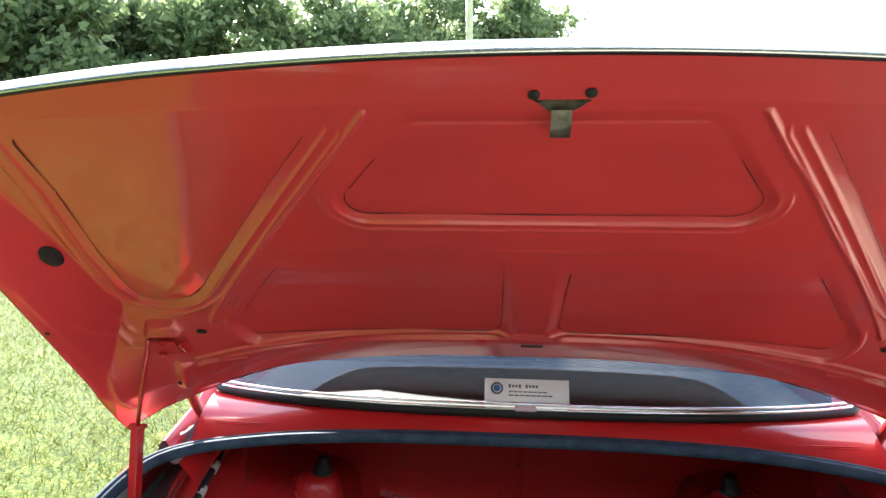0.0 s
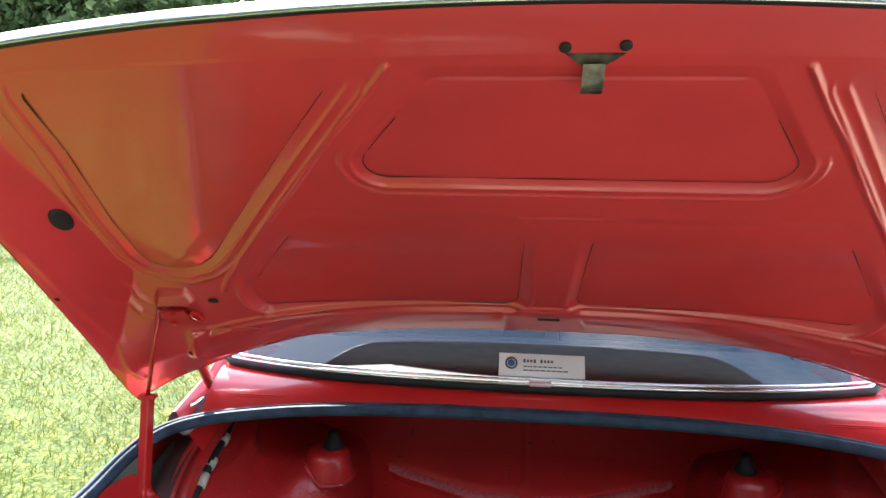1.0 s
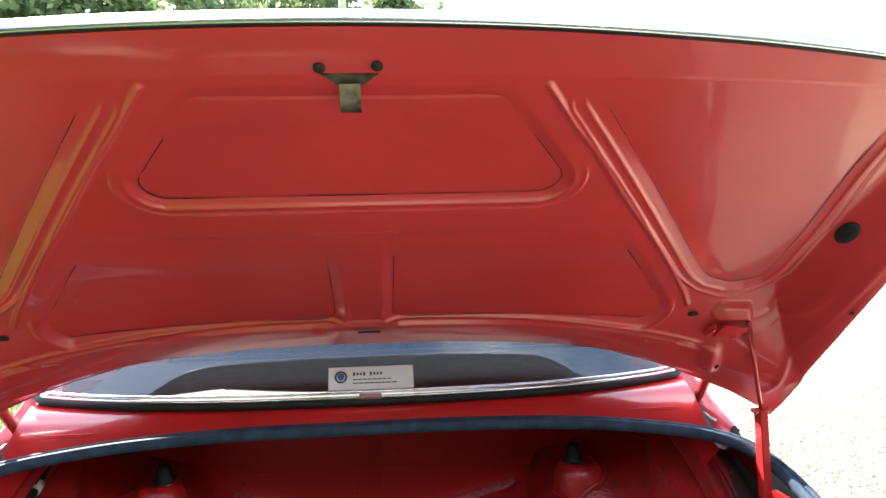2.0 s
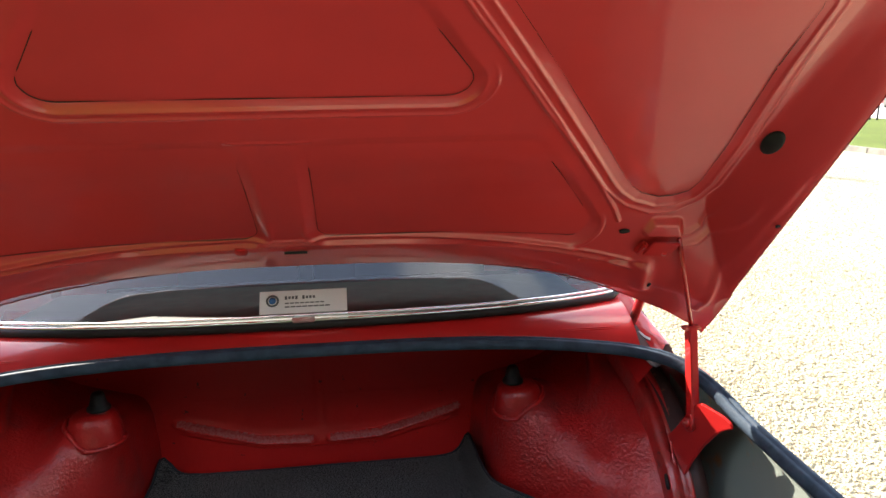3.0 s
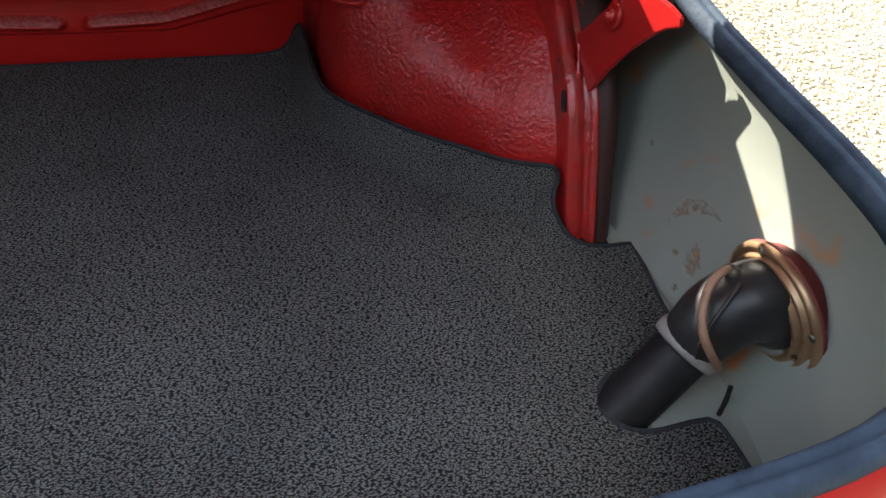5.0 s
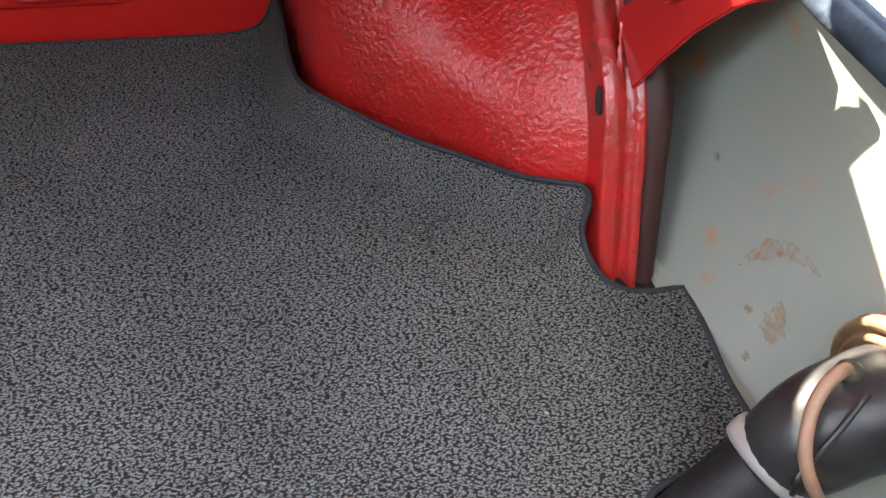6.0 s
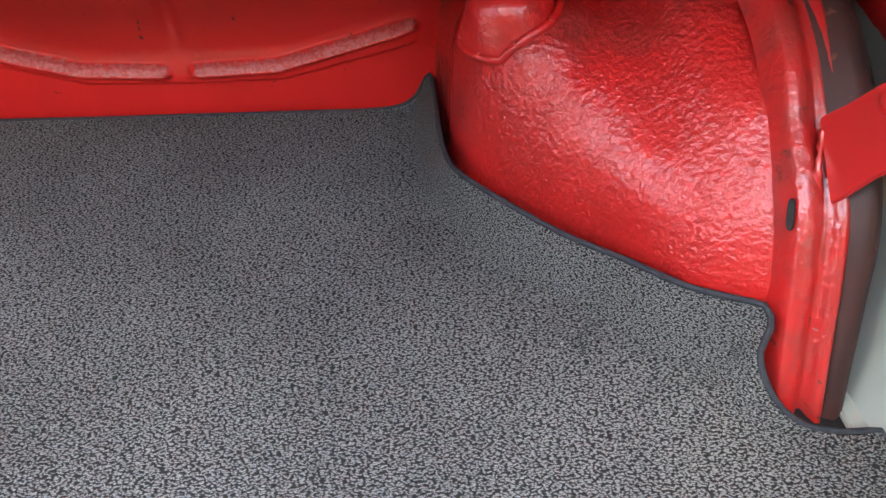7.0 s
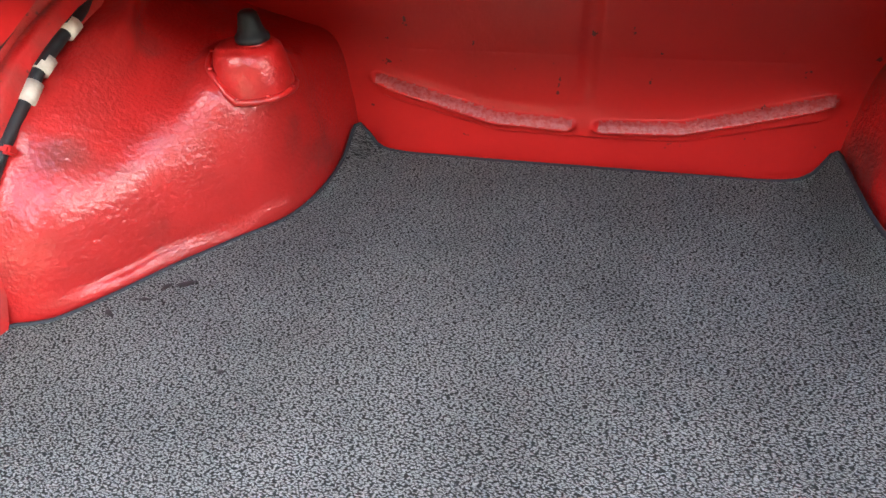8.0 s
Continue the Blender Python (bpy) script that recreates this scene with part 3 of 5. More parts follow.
    # bracket of the lid stay
    shape = [(1.668, 0.735), (1.622, 0.672), (1.612, 0.690), (1.598, 0.718), (1.572, 0.760), (1.545, 0.793), (1.530, 0.806), (1.512, 0.816), (1.516, 0.826), (1.535, 0.832), (1.585, 0.836), (1.600, 0.826), (1.618, 0.804), (1.648, 0.760)]
    bracket = plate("stay_bracket", [(s * (0.717 + 0.27 * (1.668 - y)), y, z) for y, z in shape], 0.006, paint, car, "red welded bracket of the lid stay", 0.002)
    tube("weld_bead", [(s * (0.7155 + 0.001 * math.sin(9 * q)), 1.664 - 0.038 * q, 0.736 - 0.070 * q) for q in np.linspace(0, 1, 14)], 0.0042, paint, bracket, "lumpy weld", 8, (0, 1, 0), [0.8 + 0.45 * math.sin(5.3 * q) * math.sin(2.1 * q) for q in range(14)])
    # stay: channel and rod
    a, b, c = Vector((s * 0.7330, 1.607, 0.788)), Vector((s * 0.743, 1.648, 0.961)), STAY_TOP[s]
    channel = [(-0.0125, -0.006), (-0.0105, -0.0085), (0.0105, -0.0085), (0.0125, -0.006), (0.0125, 0.006), (0.0095, 0.006), (0.0085, -0.003), (-0.0085, -0.003), (-0.0095, 0.006), (-0.0125, 0.006)]
    v, f = sweep([tuple(a + (a - b) * 0.06), tuple(a.lerp(b, 0.5)), tuple(b)], channel, (s, 0, 0))
    stay = solid("lid_stay", v, f, paint, car, "red telescopic lid stay", False)
    foot_m = Matrix.Translation(a + Vector((-s * 0.009, 0, 0))) @ Vector((-s, 0, 0.13)).to_track_quat("Z", "Y").to_matrix().to_4x4()
    lathe("washer", [(0.0165, -0.004), (0.0165, 0.0015), (0.0155, 0.002), (0.011, 0.002)], paint, stay, "", 28, foot_m)
    lathe("bolt", [(0.0098, 0.001), (0.0098, 0.006), (0.0085, 0.0072), (0.0055, 0.0072), (0.0052, 0.011), (0.001, 0.0115)], paint, stay, "painted hexagon nut", 6, foot_m)
    tube("stay_rod", [b, b.lerp(c, 0.5), c], 0.0042, paint, stay, "thin rod of the stay", 8, (0, 1, 0))
    block("stay_collar", (0.034, 0.018, 0.008), paint, stay, Matrix.Translation(b), 0.002)
    # closing wall behind the arch, coloured for the shade there
    block("side_wall", (0.012, 0.62, 0.36), shaded_cavity, car, pose(s * 0.822, 2.02, 0.60))

# ---------------------------------------------------------------- deck, quarters, tail
def deck_front(x):
    a = abs(x) / 0.68
    return 1.797 + 0.065 * a ** 2.4, 0.966 + 0.012 * a ** 5


front = half[(half[:, 1] > 1.66) & (half[:, 0] < 0.735)]
xs = np.linspace(-0.678, 0.678, 71)
v = []
for k in range(10):
    t = k / 9
    for x in xs:
        p = [np.interp(abs(x), front[:, 0], front[:, q]) for q in range(3)]
        gy, gz = deck_front(x)
        y = p[1] + 0.004 + (gy + 0.01 - p[1]) * t
        z = (p[2] - 0.008) + (gz - 0.004 - p[2] + 0.008) * (1 - (1 - t) ** 2.3)
        v.append((x, y, z))
solid("rear_deck", v, grid_faces(71, 10), paint, car, "glossy red deck panel below the rear window")

# the outer body hugs the seal: side, corner and tail in one sweep
flank = half[(half[:, 0] > 0.70) & (half[:, 1] > 1.20)]
flank = flank[np.argsort(flank[:, 1])]
body = half[(half[:, 1] < 1.56)]
BODY = [(0.009, -0.010, 0), (0.017, -0.017, 0), (0.031, -0.040, 0), (0.044, -0.075, 0), (0.052, -0.120, 0), (0.060, -0.220, 0), (0.058, 0.45, 1), (0.035, 0.28, 1)]
run = np.gradient(body, axis=0)


def body_sheet(lo, hi, s):
    v = []
    for p, t in zip(body[lo:hi], run[lo:hi]):
        out = Vector((-t[1], t[0])).normalized()
        for d, z, fixed in BODY:
            v.append((s * (p[0] + out.x * d), p[1] + out.y * d, z if fixed else p[2] + z))
    return v


corner = int(np.argmin(np.abs(body[:, 0] - 0.60) + 5 * (body[:, 1] > 1.1)))
for s in (1, -1):
    v = []
    for y in np.linspace(1.545, 1.742, 16):
        x0, z0 = np.interp(y, flank[:, 1], flank[:, 0]) + 0.009, np.interp(y, flank[:, 1], flank[:, 2]) - 0.010
        for x, z in ((x0, z0), (x0 + 0.008, z0 - 0.007), (0.806, z0 - 0.030), (0.818, z0 - 0.065), (0.828, z0 - 0.110), (0.836, z0 - 0.21), (0.836, 0.45), (0.812, 0.28)):
            v.append((s * x, y, z))
    solid("quarter_shoulder", v, grid_faces(8, 16), paint, car, "red quarter panel shoulder")
    solid("quarter_panel", body_sheet(0, corner + 1, s), grid_faces(8, corner + 1), paint, car, "red rear quarter panel")
    v = []
    for y in np.linspace(1.74, 2.5, 24):
        k = (y - 1.74) / 0.76
        x0, z0 = 0.745 - 0.125 * k ** 1.3, 0.903 + 0.235 * k + 0.19 * k * k
        low = [(x0 - 0.065, z0 - 0.085 + 0.10 * k), (x0 - 0.030, z0 - 0.045 + 0.03 * k), (x0 - 0.008, z0 - 0.004), (x0, z0 - 0.004), (x0 + 0.03, z0 - 0.065), (0.80 + 0.01 * k, 0.79 + 0.10 * k)]
        t = max(0.0, (y - 1.865) / 0.565)
        gx, gz = 0.675 * (1 - 0.14 * t), 1.004 + 0.278 * (0.9 * t + 0.1 * t * t)
        high = [(gx - 0.004, gz - 0.008), (gx + 0.004, gz + 0.006), (gx + 0.014, gz + 0.008), (gx + 0.026, gz + 0.002), (gx + 0.05, gz - 0.06), (0.80 + 0.01 * k, 0.79 + 0.10 * k)]
        mix = smooth((y - 1.86) / 0.12)
        for (xa, za), (xb, zb) in zip(low, high):
            v.append((s * (xa + (xb - xa) * mix), y, za + (zb - za) * mix))
        for x, z in ((0.838, 0.68), (0.842, 0.45), (0.815, 0.28)):
            v.append((s * x, y, z))
    solid("rear_pillar", v, grid_faces(9, 24), paint, car, "red roof pillar beside the rear window")
v = body_sheet(corner, len(body), 1)
v += [q for k in range(len(body) - 2, corner - 1, -1) for q in body_sheet(k, k + 1, -1)]
solid("tail_panel", v, grid_faces(8, 2 * (len(body) - corner) - 1), paint, car, "red tail panel under the boot sill")

# cabin, bonnet and wheels, closed plainly
def lift(y):
    return max(0.0, y - 2.3) * 0.07


v = []
prof = [(2.42, 1.33), (2.6, 1.375), (2.9, 1.385), (3.2, 1.36), (3.45, 1.30), (3.95, 0.98), (4.2, 0.94), (4.8, 0.90), (5.35, 0.80), (5.42, 0.55), (5.38, 0.30)]
for y, z in prof:
    top = z > 1.1
    w = 0.585 if top else 0.82
    for a in np.linspace(-1, 1, 17):
        v.append((w * a, y, z + lift(y) - (0.05 if top else 0.06) * abs(a) ** 3))
solid("roof_and_bonnet", v, grid_faces(17, len(prof)), paint, car, "red roof and bonnet skin")
for s in (1, -1):
    v = []
    for y in np.linspace(2.5, 5.38, 20):
        for x, z in ((0.80, 0.90 - 0.08 * max(0, y - 4) ** 2 * 0.7), (0.84, 0.82 - 0.03 * max(0, y - 4)), (0.848, 0.60), (0.84, 0.42), (0.80, 0.26)):
            v.append((s * x, y, z + lift(y)))
    solid("body_side", v, grid_faces(5, 20), paint, car, "red body side")
    v = []
    for k, y in enumerate(np.linspace(2.42, 3.60, 14)):
        z = np.interp(y, [q[0] for q in prof], [q[1] for q in prof]) + lift(y) - 0.045
        v += [(s * 0.588, y, z), (s * (0.80 if k else 0.74), y, 0.88 + lift(y))]
    solid("side_window", v, grid_faces(2, 14), dark_glass, car, "dark side window")
    solid("front_pillar", [(s * 0.588, 3.46, 1.33), (s * 0.588, 3.60, 1.30), (s * 0.80, 3.60, 0.97), (s * 0.82, 4.02, 1.00), (s * 0.72, 3.80, 1.16)], [(0, 1, 4), (1, 2, 3, 4)], paint, car, "red windscreen pillar")
    for y in (2.05, 4.62):
        wheel = lathe("wheel", [(0.14, -0.07), (0.17, -0.075), (0.17, 0.075), (0.14, 0.07)], alloy, car, "", 24, Matrix.Translation((s * 0.735, y, 0.30 + (y - 1.5) * 0.07)) @ pose(0, 0, 0, 0, 90, 0))
        lathe("tyre", [(0.172, -0.085), (0.25, -0.095), (0.29, -0.07), (0.30, 0.0), (0.29, 0.07), (0.25, 0.095), (0.172, 0.085)], tyre_mat, wheel, "black tyre", 32, Matrix.Translation((s * 0.735, y, 0.30 + (y - 1.5) * 0.07)) @ pose(0, 0, 0, 0, 90, 0))
block("grille_panel", (1.62, 0.05, 0.52), black_plastic, car, pose(0, 5.36, 0.80), 0.02, "dark front grille panel")
block("front_bumper", (1.66, 0.10, 0.11), chrome, car, pose(0, 5.44, 0.62), 0.03, "chrome front bumper")
block("cabin_floor", (1.5, 3.1, 0.02), seat_dark, car, pose(0, 3.7, 0.42, 4))

# hinge wells beside the window ends, their shade put into the colour
for s in (1, -1):
    v = []
    for y in np.linspace(1.715, 1.90, 14):
        k = max(0.0, (y - 1.74) / 0.76)
        zr = 0.903 + 0.235 * k - 0.004
        zl = 0.890 + 0.085 * smooth((y - 1.72) / 0.15)
        for q in np.linspace(0, 1, 7):
            v.append((s * (0.676 + 0.064 * q), y, zl + (zr - zl) * q - 0.034 * math.sin(math.pi * q)))
    well = solid("hinge_well", v, grid_faces(7, 14), shaded_cavity, car, "hinge recess beside the window end, darkened for its shade")
    tube("hinge_arm", spline([(s * 0.702, 1.840, 0.915), (s * 0.699, 1.805, 0.950), (s * 0.692, 1.768, 0.985), (s * 0.686, 1.735, 1.018)], 14), 0.010, flange_paint, car, "red cranked lid hinge arm", 10, (1, 0, 0))
    smear = [(s * 0.690, 1.772, 0.922), (s * 0.697, 1.768, 0.919), (s * 0.701, 1.757, 0.914), (s * 0.710, 1.752, 0.911), (s * 0.706, 1.745, 0.908), (s * 0.696, 1.752, 0.912), (s * 0.692, 1.760, 0.917)]
    plate("sealant_smear", smear, 0.003, clamp_grey, well, "grey dried sealant")

# rear window, its trims and what lies behind
xs = np.linspace(-0.675, 0.675, 61)
v = []
for k in range(16):
    t = k / 15
    for x in xs:
        gy, gz = deck_front(x)
        inset = 1 - 0.14 * t
        y = gy + (2.43 - gy) * t
        z = gz + 0.012 + (1.335 - 0.05 * abs(x / 0.6) ** 3 - gz - 0.012) * (0.90 * t + 0.10 * t * t)
        v.append((x * inset, y, z))
rear_window = solid("rear_window", v, grid_faces(61, 16), glass, car, "wide curved rear window glass")
rear_window.visible_shadow = False
line = [(x, *deck_front(x)) for x in np.linspace(-0.683, 0.683, 61)]
line[0], line[-1] = (-0.683, line[0][1] + 0.012, line[0][2] + 0.010), (0.683, line[-1][1] + 0.012, line[-1][2] + 0.010)
line = np.array(line)
v, f = sweep(line + (0, -0.004, 0.002), circle(0.011, 10, 0.9))
solid("window_rubber", v, f, black_rubber, rear_window, "black rubber window surround")
for dz, dy, r in ((0.0095, -0.006, 0.0032), (0.0165, 0.002, 0.0030)):
    v, f = sweep(line + (0, dy, dz + 0.002), circle(r, 8))
    solid("chrome_strip", v, f, chrome, rear_window, "thin chrome trim strip")
block("trim_clip", (0.045, 0.010, 0.012), chrome, rear_window, pose(0.004, 1.789, 0.979, -30), 0.002, "chrome joint clip of the trim")
block("parcel_shelf", (1.26, 0.37, 0.015), shelf_grey, car, pose(0, 2.010, 0.958), 0.004, "grey parcel shelf under the rear window")
# unseen seat backs, added to hide sun leaking onto the cabin floor
for s in (1, -1):
    block("front_seat", (0.50, 0.16, 0.80), seat_dark, car, pose(s * 0.33, 3.05, 0.82, -14), 0.05, "dark front seat back, added unseen")
block("rear_seat", (1.2, 0.13, 0.50), seat_dark, car, pose(0, 2.290, 0.70, -8), 0.04, "dark rear seat back")

# dealer sticker standing inside the window
sticker = block("dealer_sticker", (0.170, 0.001, 0.047), white_card, car, pose(0.006, 1.789, 1.017, -32), 0, "white dealer sticker with roundel and grey lettering")
S = pose(0.006, 1.789, 1.017, -32) @ pose(0, -0.001, 0)
for x, z, w, h in ([(-0.034 + 0.0068 * k, 0.0085, 0.0044, 0.0072 if k in (0, 3, 5) else 0.0052) for k in (0, 1, 2, 3, 5, 6, 7, 8)]
                   + [(-0.032 + 0.0098 * k, -0.003, 0.0078, 0.0022) for k in range(8)] + [(-0.0315 + 0.0112 * k, -0.0105, 0.0094, 0.0024) for k in range(8)]):
    block("lettering_bar", (w, 0.0006, h), ink, sticker, S @ Matrix.Translation((x, 0, z)), 0)
lathe("roundel", [(0.0125, 0), (0.0125, 0.0006), (0.001, 0.0006)], ink, sticker, "dark roundel", 28, S @ pose(-0.060, 0, 0.003, 90))
lathe("roundel_ring", [(0.0088, 0.0006), (0.0088, 0.0009), (0.001, 0.0009)], white_card, sticker, "white ring", 24, S @ pose(-0.060, 0, 0.003, 90))
lathe("roundel_centre", [(0.0070, 0.0009), (0.0070, 0.0013), (0.001, 0.0013)], ink_blue, sticker, "blue centre", 24, S @ pose(-0.060, 0, 0.003, 90))

# ---------------------------------------------------------------- boot lid
LID = Matrix.Translation((0, 1.6525, 1.1515)) @ Matrix(((1, 0, 0, 0), (0, -0.8066, -0.5911, 0), (0, 0.5911, -0.8066, 0), (0, 0, 0, 1)))


def lid_rear(u):
    a = np.abs(u)
    c = np.clip((a - 0.68) / 0.115, 0, 0.999)
    return 0.657 - 0.13 * u * u - 0.09 * (1 - np.sqrt(1 - c * c))


def lid_front(u):
    return -0.128 - 0.022 * (np.abs(u) / 0.7) ** 2 - 0.020 * smooth((np.abs(u) - 0.70) / 0.09) - 0.122 * (1 - smooth((np.abs(u) - 0.36) / 0.30))


TOP = [(-0.234, 0.414), (0.234, 0.414), (0.150, 0.535), (-0.150, 0.535)]
LOW = [(0.075, 0.044), (0.490, 0.040), (0.496, 0.050), (0.360, 0.262), (0.075, 0.262)]
TRI = [(0.278, 0.560), (0.325, 0.495), (0.371, 0.430), (0.420, 0.360), (0.484, 0.267), (0.547, 0.175), (0.566, 0.152), (0.590, 0.130), (0.625, 0.116),
       (0.651, 0.119), (0.673, 0.132), (0.680, 0.160), (0.677, 0.260), (0.656, 0.430), (0.650, 0.530), (0.640, 0.556)]
RIB = [(0.213, 0.580), (0.256, 0.518), (0.296, 0.466), (0.367, 0.363), (0.449, 0.249), (0.508, 0.161), (0.552, 0.093), (0.569, 0.062)]


def aside(u, v):
    """The pressing sits a little to one side in its lid, more so towards the tail."""
    return (0.003 + 0.0225 * np.clip(v, -0.05, 0.62)) * smooth((0.74 - np.abs(u)) / 0.12)


def path_dist(u, v, path):
    d = seg_dist(u, v, path[0], path[1])
    for q in range(1, len(path) - 1):
        d = np.minimum(d, seg_dist(u, v, path[q], path[q + 1]))
    return d


def recess(sd, deep, wall, band, lip, keep_lip, keep_wall):
    """A sunk floor, its sloping wall, and the raised lip round it."""
    t = np.clip(sd / wall, 0, 1)
    w = -deep * keep_wall * (1 - (0.55 * t + 0.45 * t * t * (3 - 2 * t)))
    body = smooth((sd - wall) / 0.004) * (1 - smooth((sd - wall - band + 0.002) / 0.004))
    ridges = np.exp(-((sd - wall) / 0.0027) ** 2) + np.exp(-((sd - wall - band) / 0.0027) ** 2)
    return w + lip * keep_lip * (0.45 * body + ridges)


def lid_depth(u, v):
    """How far the inner pressing stands out towards the boot (w) at u across and v from hinge to tail."""
    a = np.abs(u)
    edge = 0.015 + 0.162 * (0.62 - v)
    side = edge * (0.45 * smooth((a - 0.710) / 0.055) + 0.55 * smooth((a - 0.742) / 0.060))
    front = np.minimum(0.268 * a ** 3 * smooth((0.12 - v) / 0.2), edge)
    w = (side ** 24 + front ** 24) ** (1 / 24)
    fold = 0.596 - 0.07 * u * u
    w = w - 0.10 * np.clip(v - fold, 0, 1) - 0.0012 * smooth((v - fold) / 0.004) * smooth((a - 0.34) / 0.1)
    w = w - 0.50 * np.clip(-0.100 - 0.022 * (a / 0.7) ** 2 - v, 0, 1) * smooth((0.70 - a) / 0.12)
    w = w - 0.0975 * np.clip(-0.022 - v, 0, 0.08) * smooth((0.62 - a) / 0.15)
    c = u - aside(u, v)
    sd = poly_sd(c, v, TOP, 0.030)
    low = smooth((0.455 - v) / 0.05)
    w = w + recess(sd, 0.0055, 0.0165, 0.014, 0.0024, low, 1 - 0.55 * smooth((v - 0.47) / 0.07))
    for s in (1, -1):
        sd = poly_sd(s * c, v, LOW, 0.025)
        w = w + recess(sd, 0.0085, 0.0190, 0.005, 0.0016, smooth((0.09 - v) / 0.05), 1 - 0.80 * smooth((v - 0.16) / 0.10))
        sd = poly_sd(s * c, v, TRI)
        outside = smooth((s * c - 0.660) / 0.03)
        tail = smooth((0.566 - v) / 0.025)
        w = w + recess(sd, 0.0050, 0.0205, 0.0155, 0.0024, tail * (1 - 0.45 * outside * smooth((v - 0.12) / 0.1)), 1 - 0.9 * smooth((v - 0.40) / 0.15))
        d = path_dist(s * c, v, RIB)
        w = w + 0.0042 * np.exp(-(d / 0.0034) ** 2)
        # folds that run from the side flange into the hinge mount
        for h, wide, path in ((0.0045, 0.0045, ((0.735, 0.135), (0.729, 0.085), (0.722, 0.058), (0.708, 0.047), (0.689, 0.041))),
                              (0.0050, 0.0055, ((0.766, 0.190), (0.757, 0.110), (0.742, 0.052), (0.722, 0.030), (0.690, 0.021))),
                              (0.0040, 0.0060, ((0.782, 0.300), (0.776, 0.100), (0.768, -0.030), (0.762, -0.110)))):
            w = w + h * np.exp(-(path_dist(s * u, v, path) / wide) ** 2) * smooth((path[0][1] - v) / 0.06)
        w = w + 0.012 * smooth((0.010 - poly_sd(s * u, v, [(0.632, 0.044), (0.684, 0.048), (0.678, 0.060), (0.640, 0.060)], 0.003)) / 0.012)
        w = w - 0.003 * np.exp(-(seg_dist(s * u, v, (0.640, -0.020), (0.530, -0.042)) / 0.003) ** 2)
        w = w + 0.010 * np.exp(-(seg_dist(s * u, v, (0.640, -0.030), (0.650, -0.085)) / 0.014) ** 2)
    bead = v - 0.016 + 0.095 * u * u
    w = w + (0.0045 * np.exp(-(bead / 0.0035) ** 2) - 0.002 * np.exp(-((bead + 0.009) / 0.004) ** 2) + 0.003 * np.exp(-((bead + 0.018) / 0.003) ** 2)) * smooth((0.63 - a) / 0.02)
    # a shallow swage across the middle, and the hems along the panel tops
    w = w + 0.0012 * np.exp(-(seg_dist(np.abs(c), v, (0.0, 0.298), (0.055, 0.298)) / 0.003) ** 2)
    w = w - 0.0012 * np.exp(-((v - 0.563) / 0.003) ** 2) * smooth((0.165 - np.abs(c)) / 0.01)
    return w


NU, NV = 1000, 500
uu = np.linspace(-0.797, 0.797, NU)
tt = np.linspace(0, 1, NV)
GU, GT = np.meshgrid(uu, tt)
GV = lid_front(GU) + (lid_rear(GU) - lid_front(GU)) * GT
GW = lid_depth(GU, GV)
v = [LID @ Vector(p) for p in np.stack([GU, GV, GW], -1).reshape(-1, 3)]
lid = solid("boot_lid", v, grid_faces(NU, NV), lid_paint_hazed, car, "red boot lid raised open, ribbed inner pressing")
# outer skin with a rolled edge
OU, OT = np.meshgrid(np.linspace(-0.797, 0.797, 81), np.linspace(0, 1, 41))
OV = lid_front(OU) + (lid_rear(OU) - lid_front(OU)) * OT
edge_w = 0.008 + 0.162 * (0.62 - OV)
skin = -0.058 * (1 - ((OV - 0.28) / 0.42) ** 2) + (0.02 + edge_w) * smooth((np.abs(OU) - 0.62) / 0.18) ** 2 * 0.9
skin = np.minimum(skin - 0.004, lid_depth(OU, OV) - 0.014)
rows = np.stack([OU, OV, skin], -1)
# the skin is carried round the edge to meet the pressing
loop = [(j, i) for j, i in ([(40, i) for i in range(81)] + [(j, 80) for j in range(39, -1, -1)] + [(0, i) for i in range(79, -1, -1)] + [(j, 0) for j in range(1, 40)])]
verts = [LID @ Vector(p) for p in rows.reshape(-1, 3)]
faces = grid_faces(81, 41)
rim = []
for j, i in loop:
    u, vv, w = rows[j, i]
    inner_w = float(lid_depth(np.array(u), np.array(vv)))
    out = Vector((u * 0.15, vv - 0.28, 0)).normalized() if j in (0, 40) else Vector((1 if i else -1, 0, 0))
    w = min(w, inner_w - 0.018) if j != 40 else inner_w - 0.008
    verts[j * 81 + i] = LID @ (Vector((u, vv, w)) + out * 0.004)
    ids = []
    for a in (0.2, 0.45, 0.7, 0.9, 1.0):
        off = (0.010 if j != 40 else 0.001) * math.sin(math.pi * min(1.0, a + 0.08))
        ids.append(len(verts))
        verts.append(LID @ (Vector((u, vv, w + (inner_w + 0.001 - w) * a)) + out * (0.001 + off)))
    rim.append([j * 81 + i] + ids)
for k in range(len(rim)):
    a, b = rim[k], rim[(k + 1) % len(rim)]
    for q in range(5):
        faces.append((a[q], b[q], b[q + 1], a[q + 1]))
solid("outer_skin", verts, faces, paint, lid, "glossy red outer skin with rolled edge")


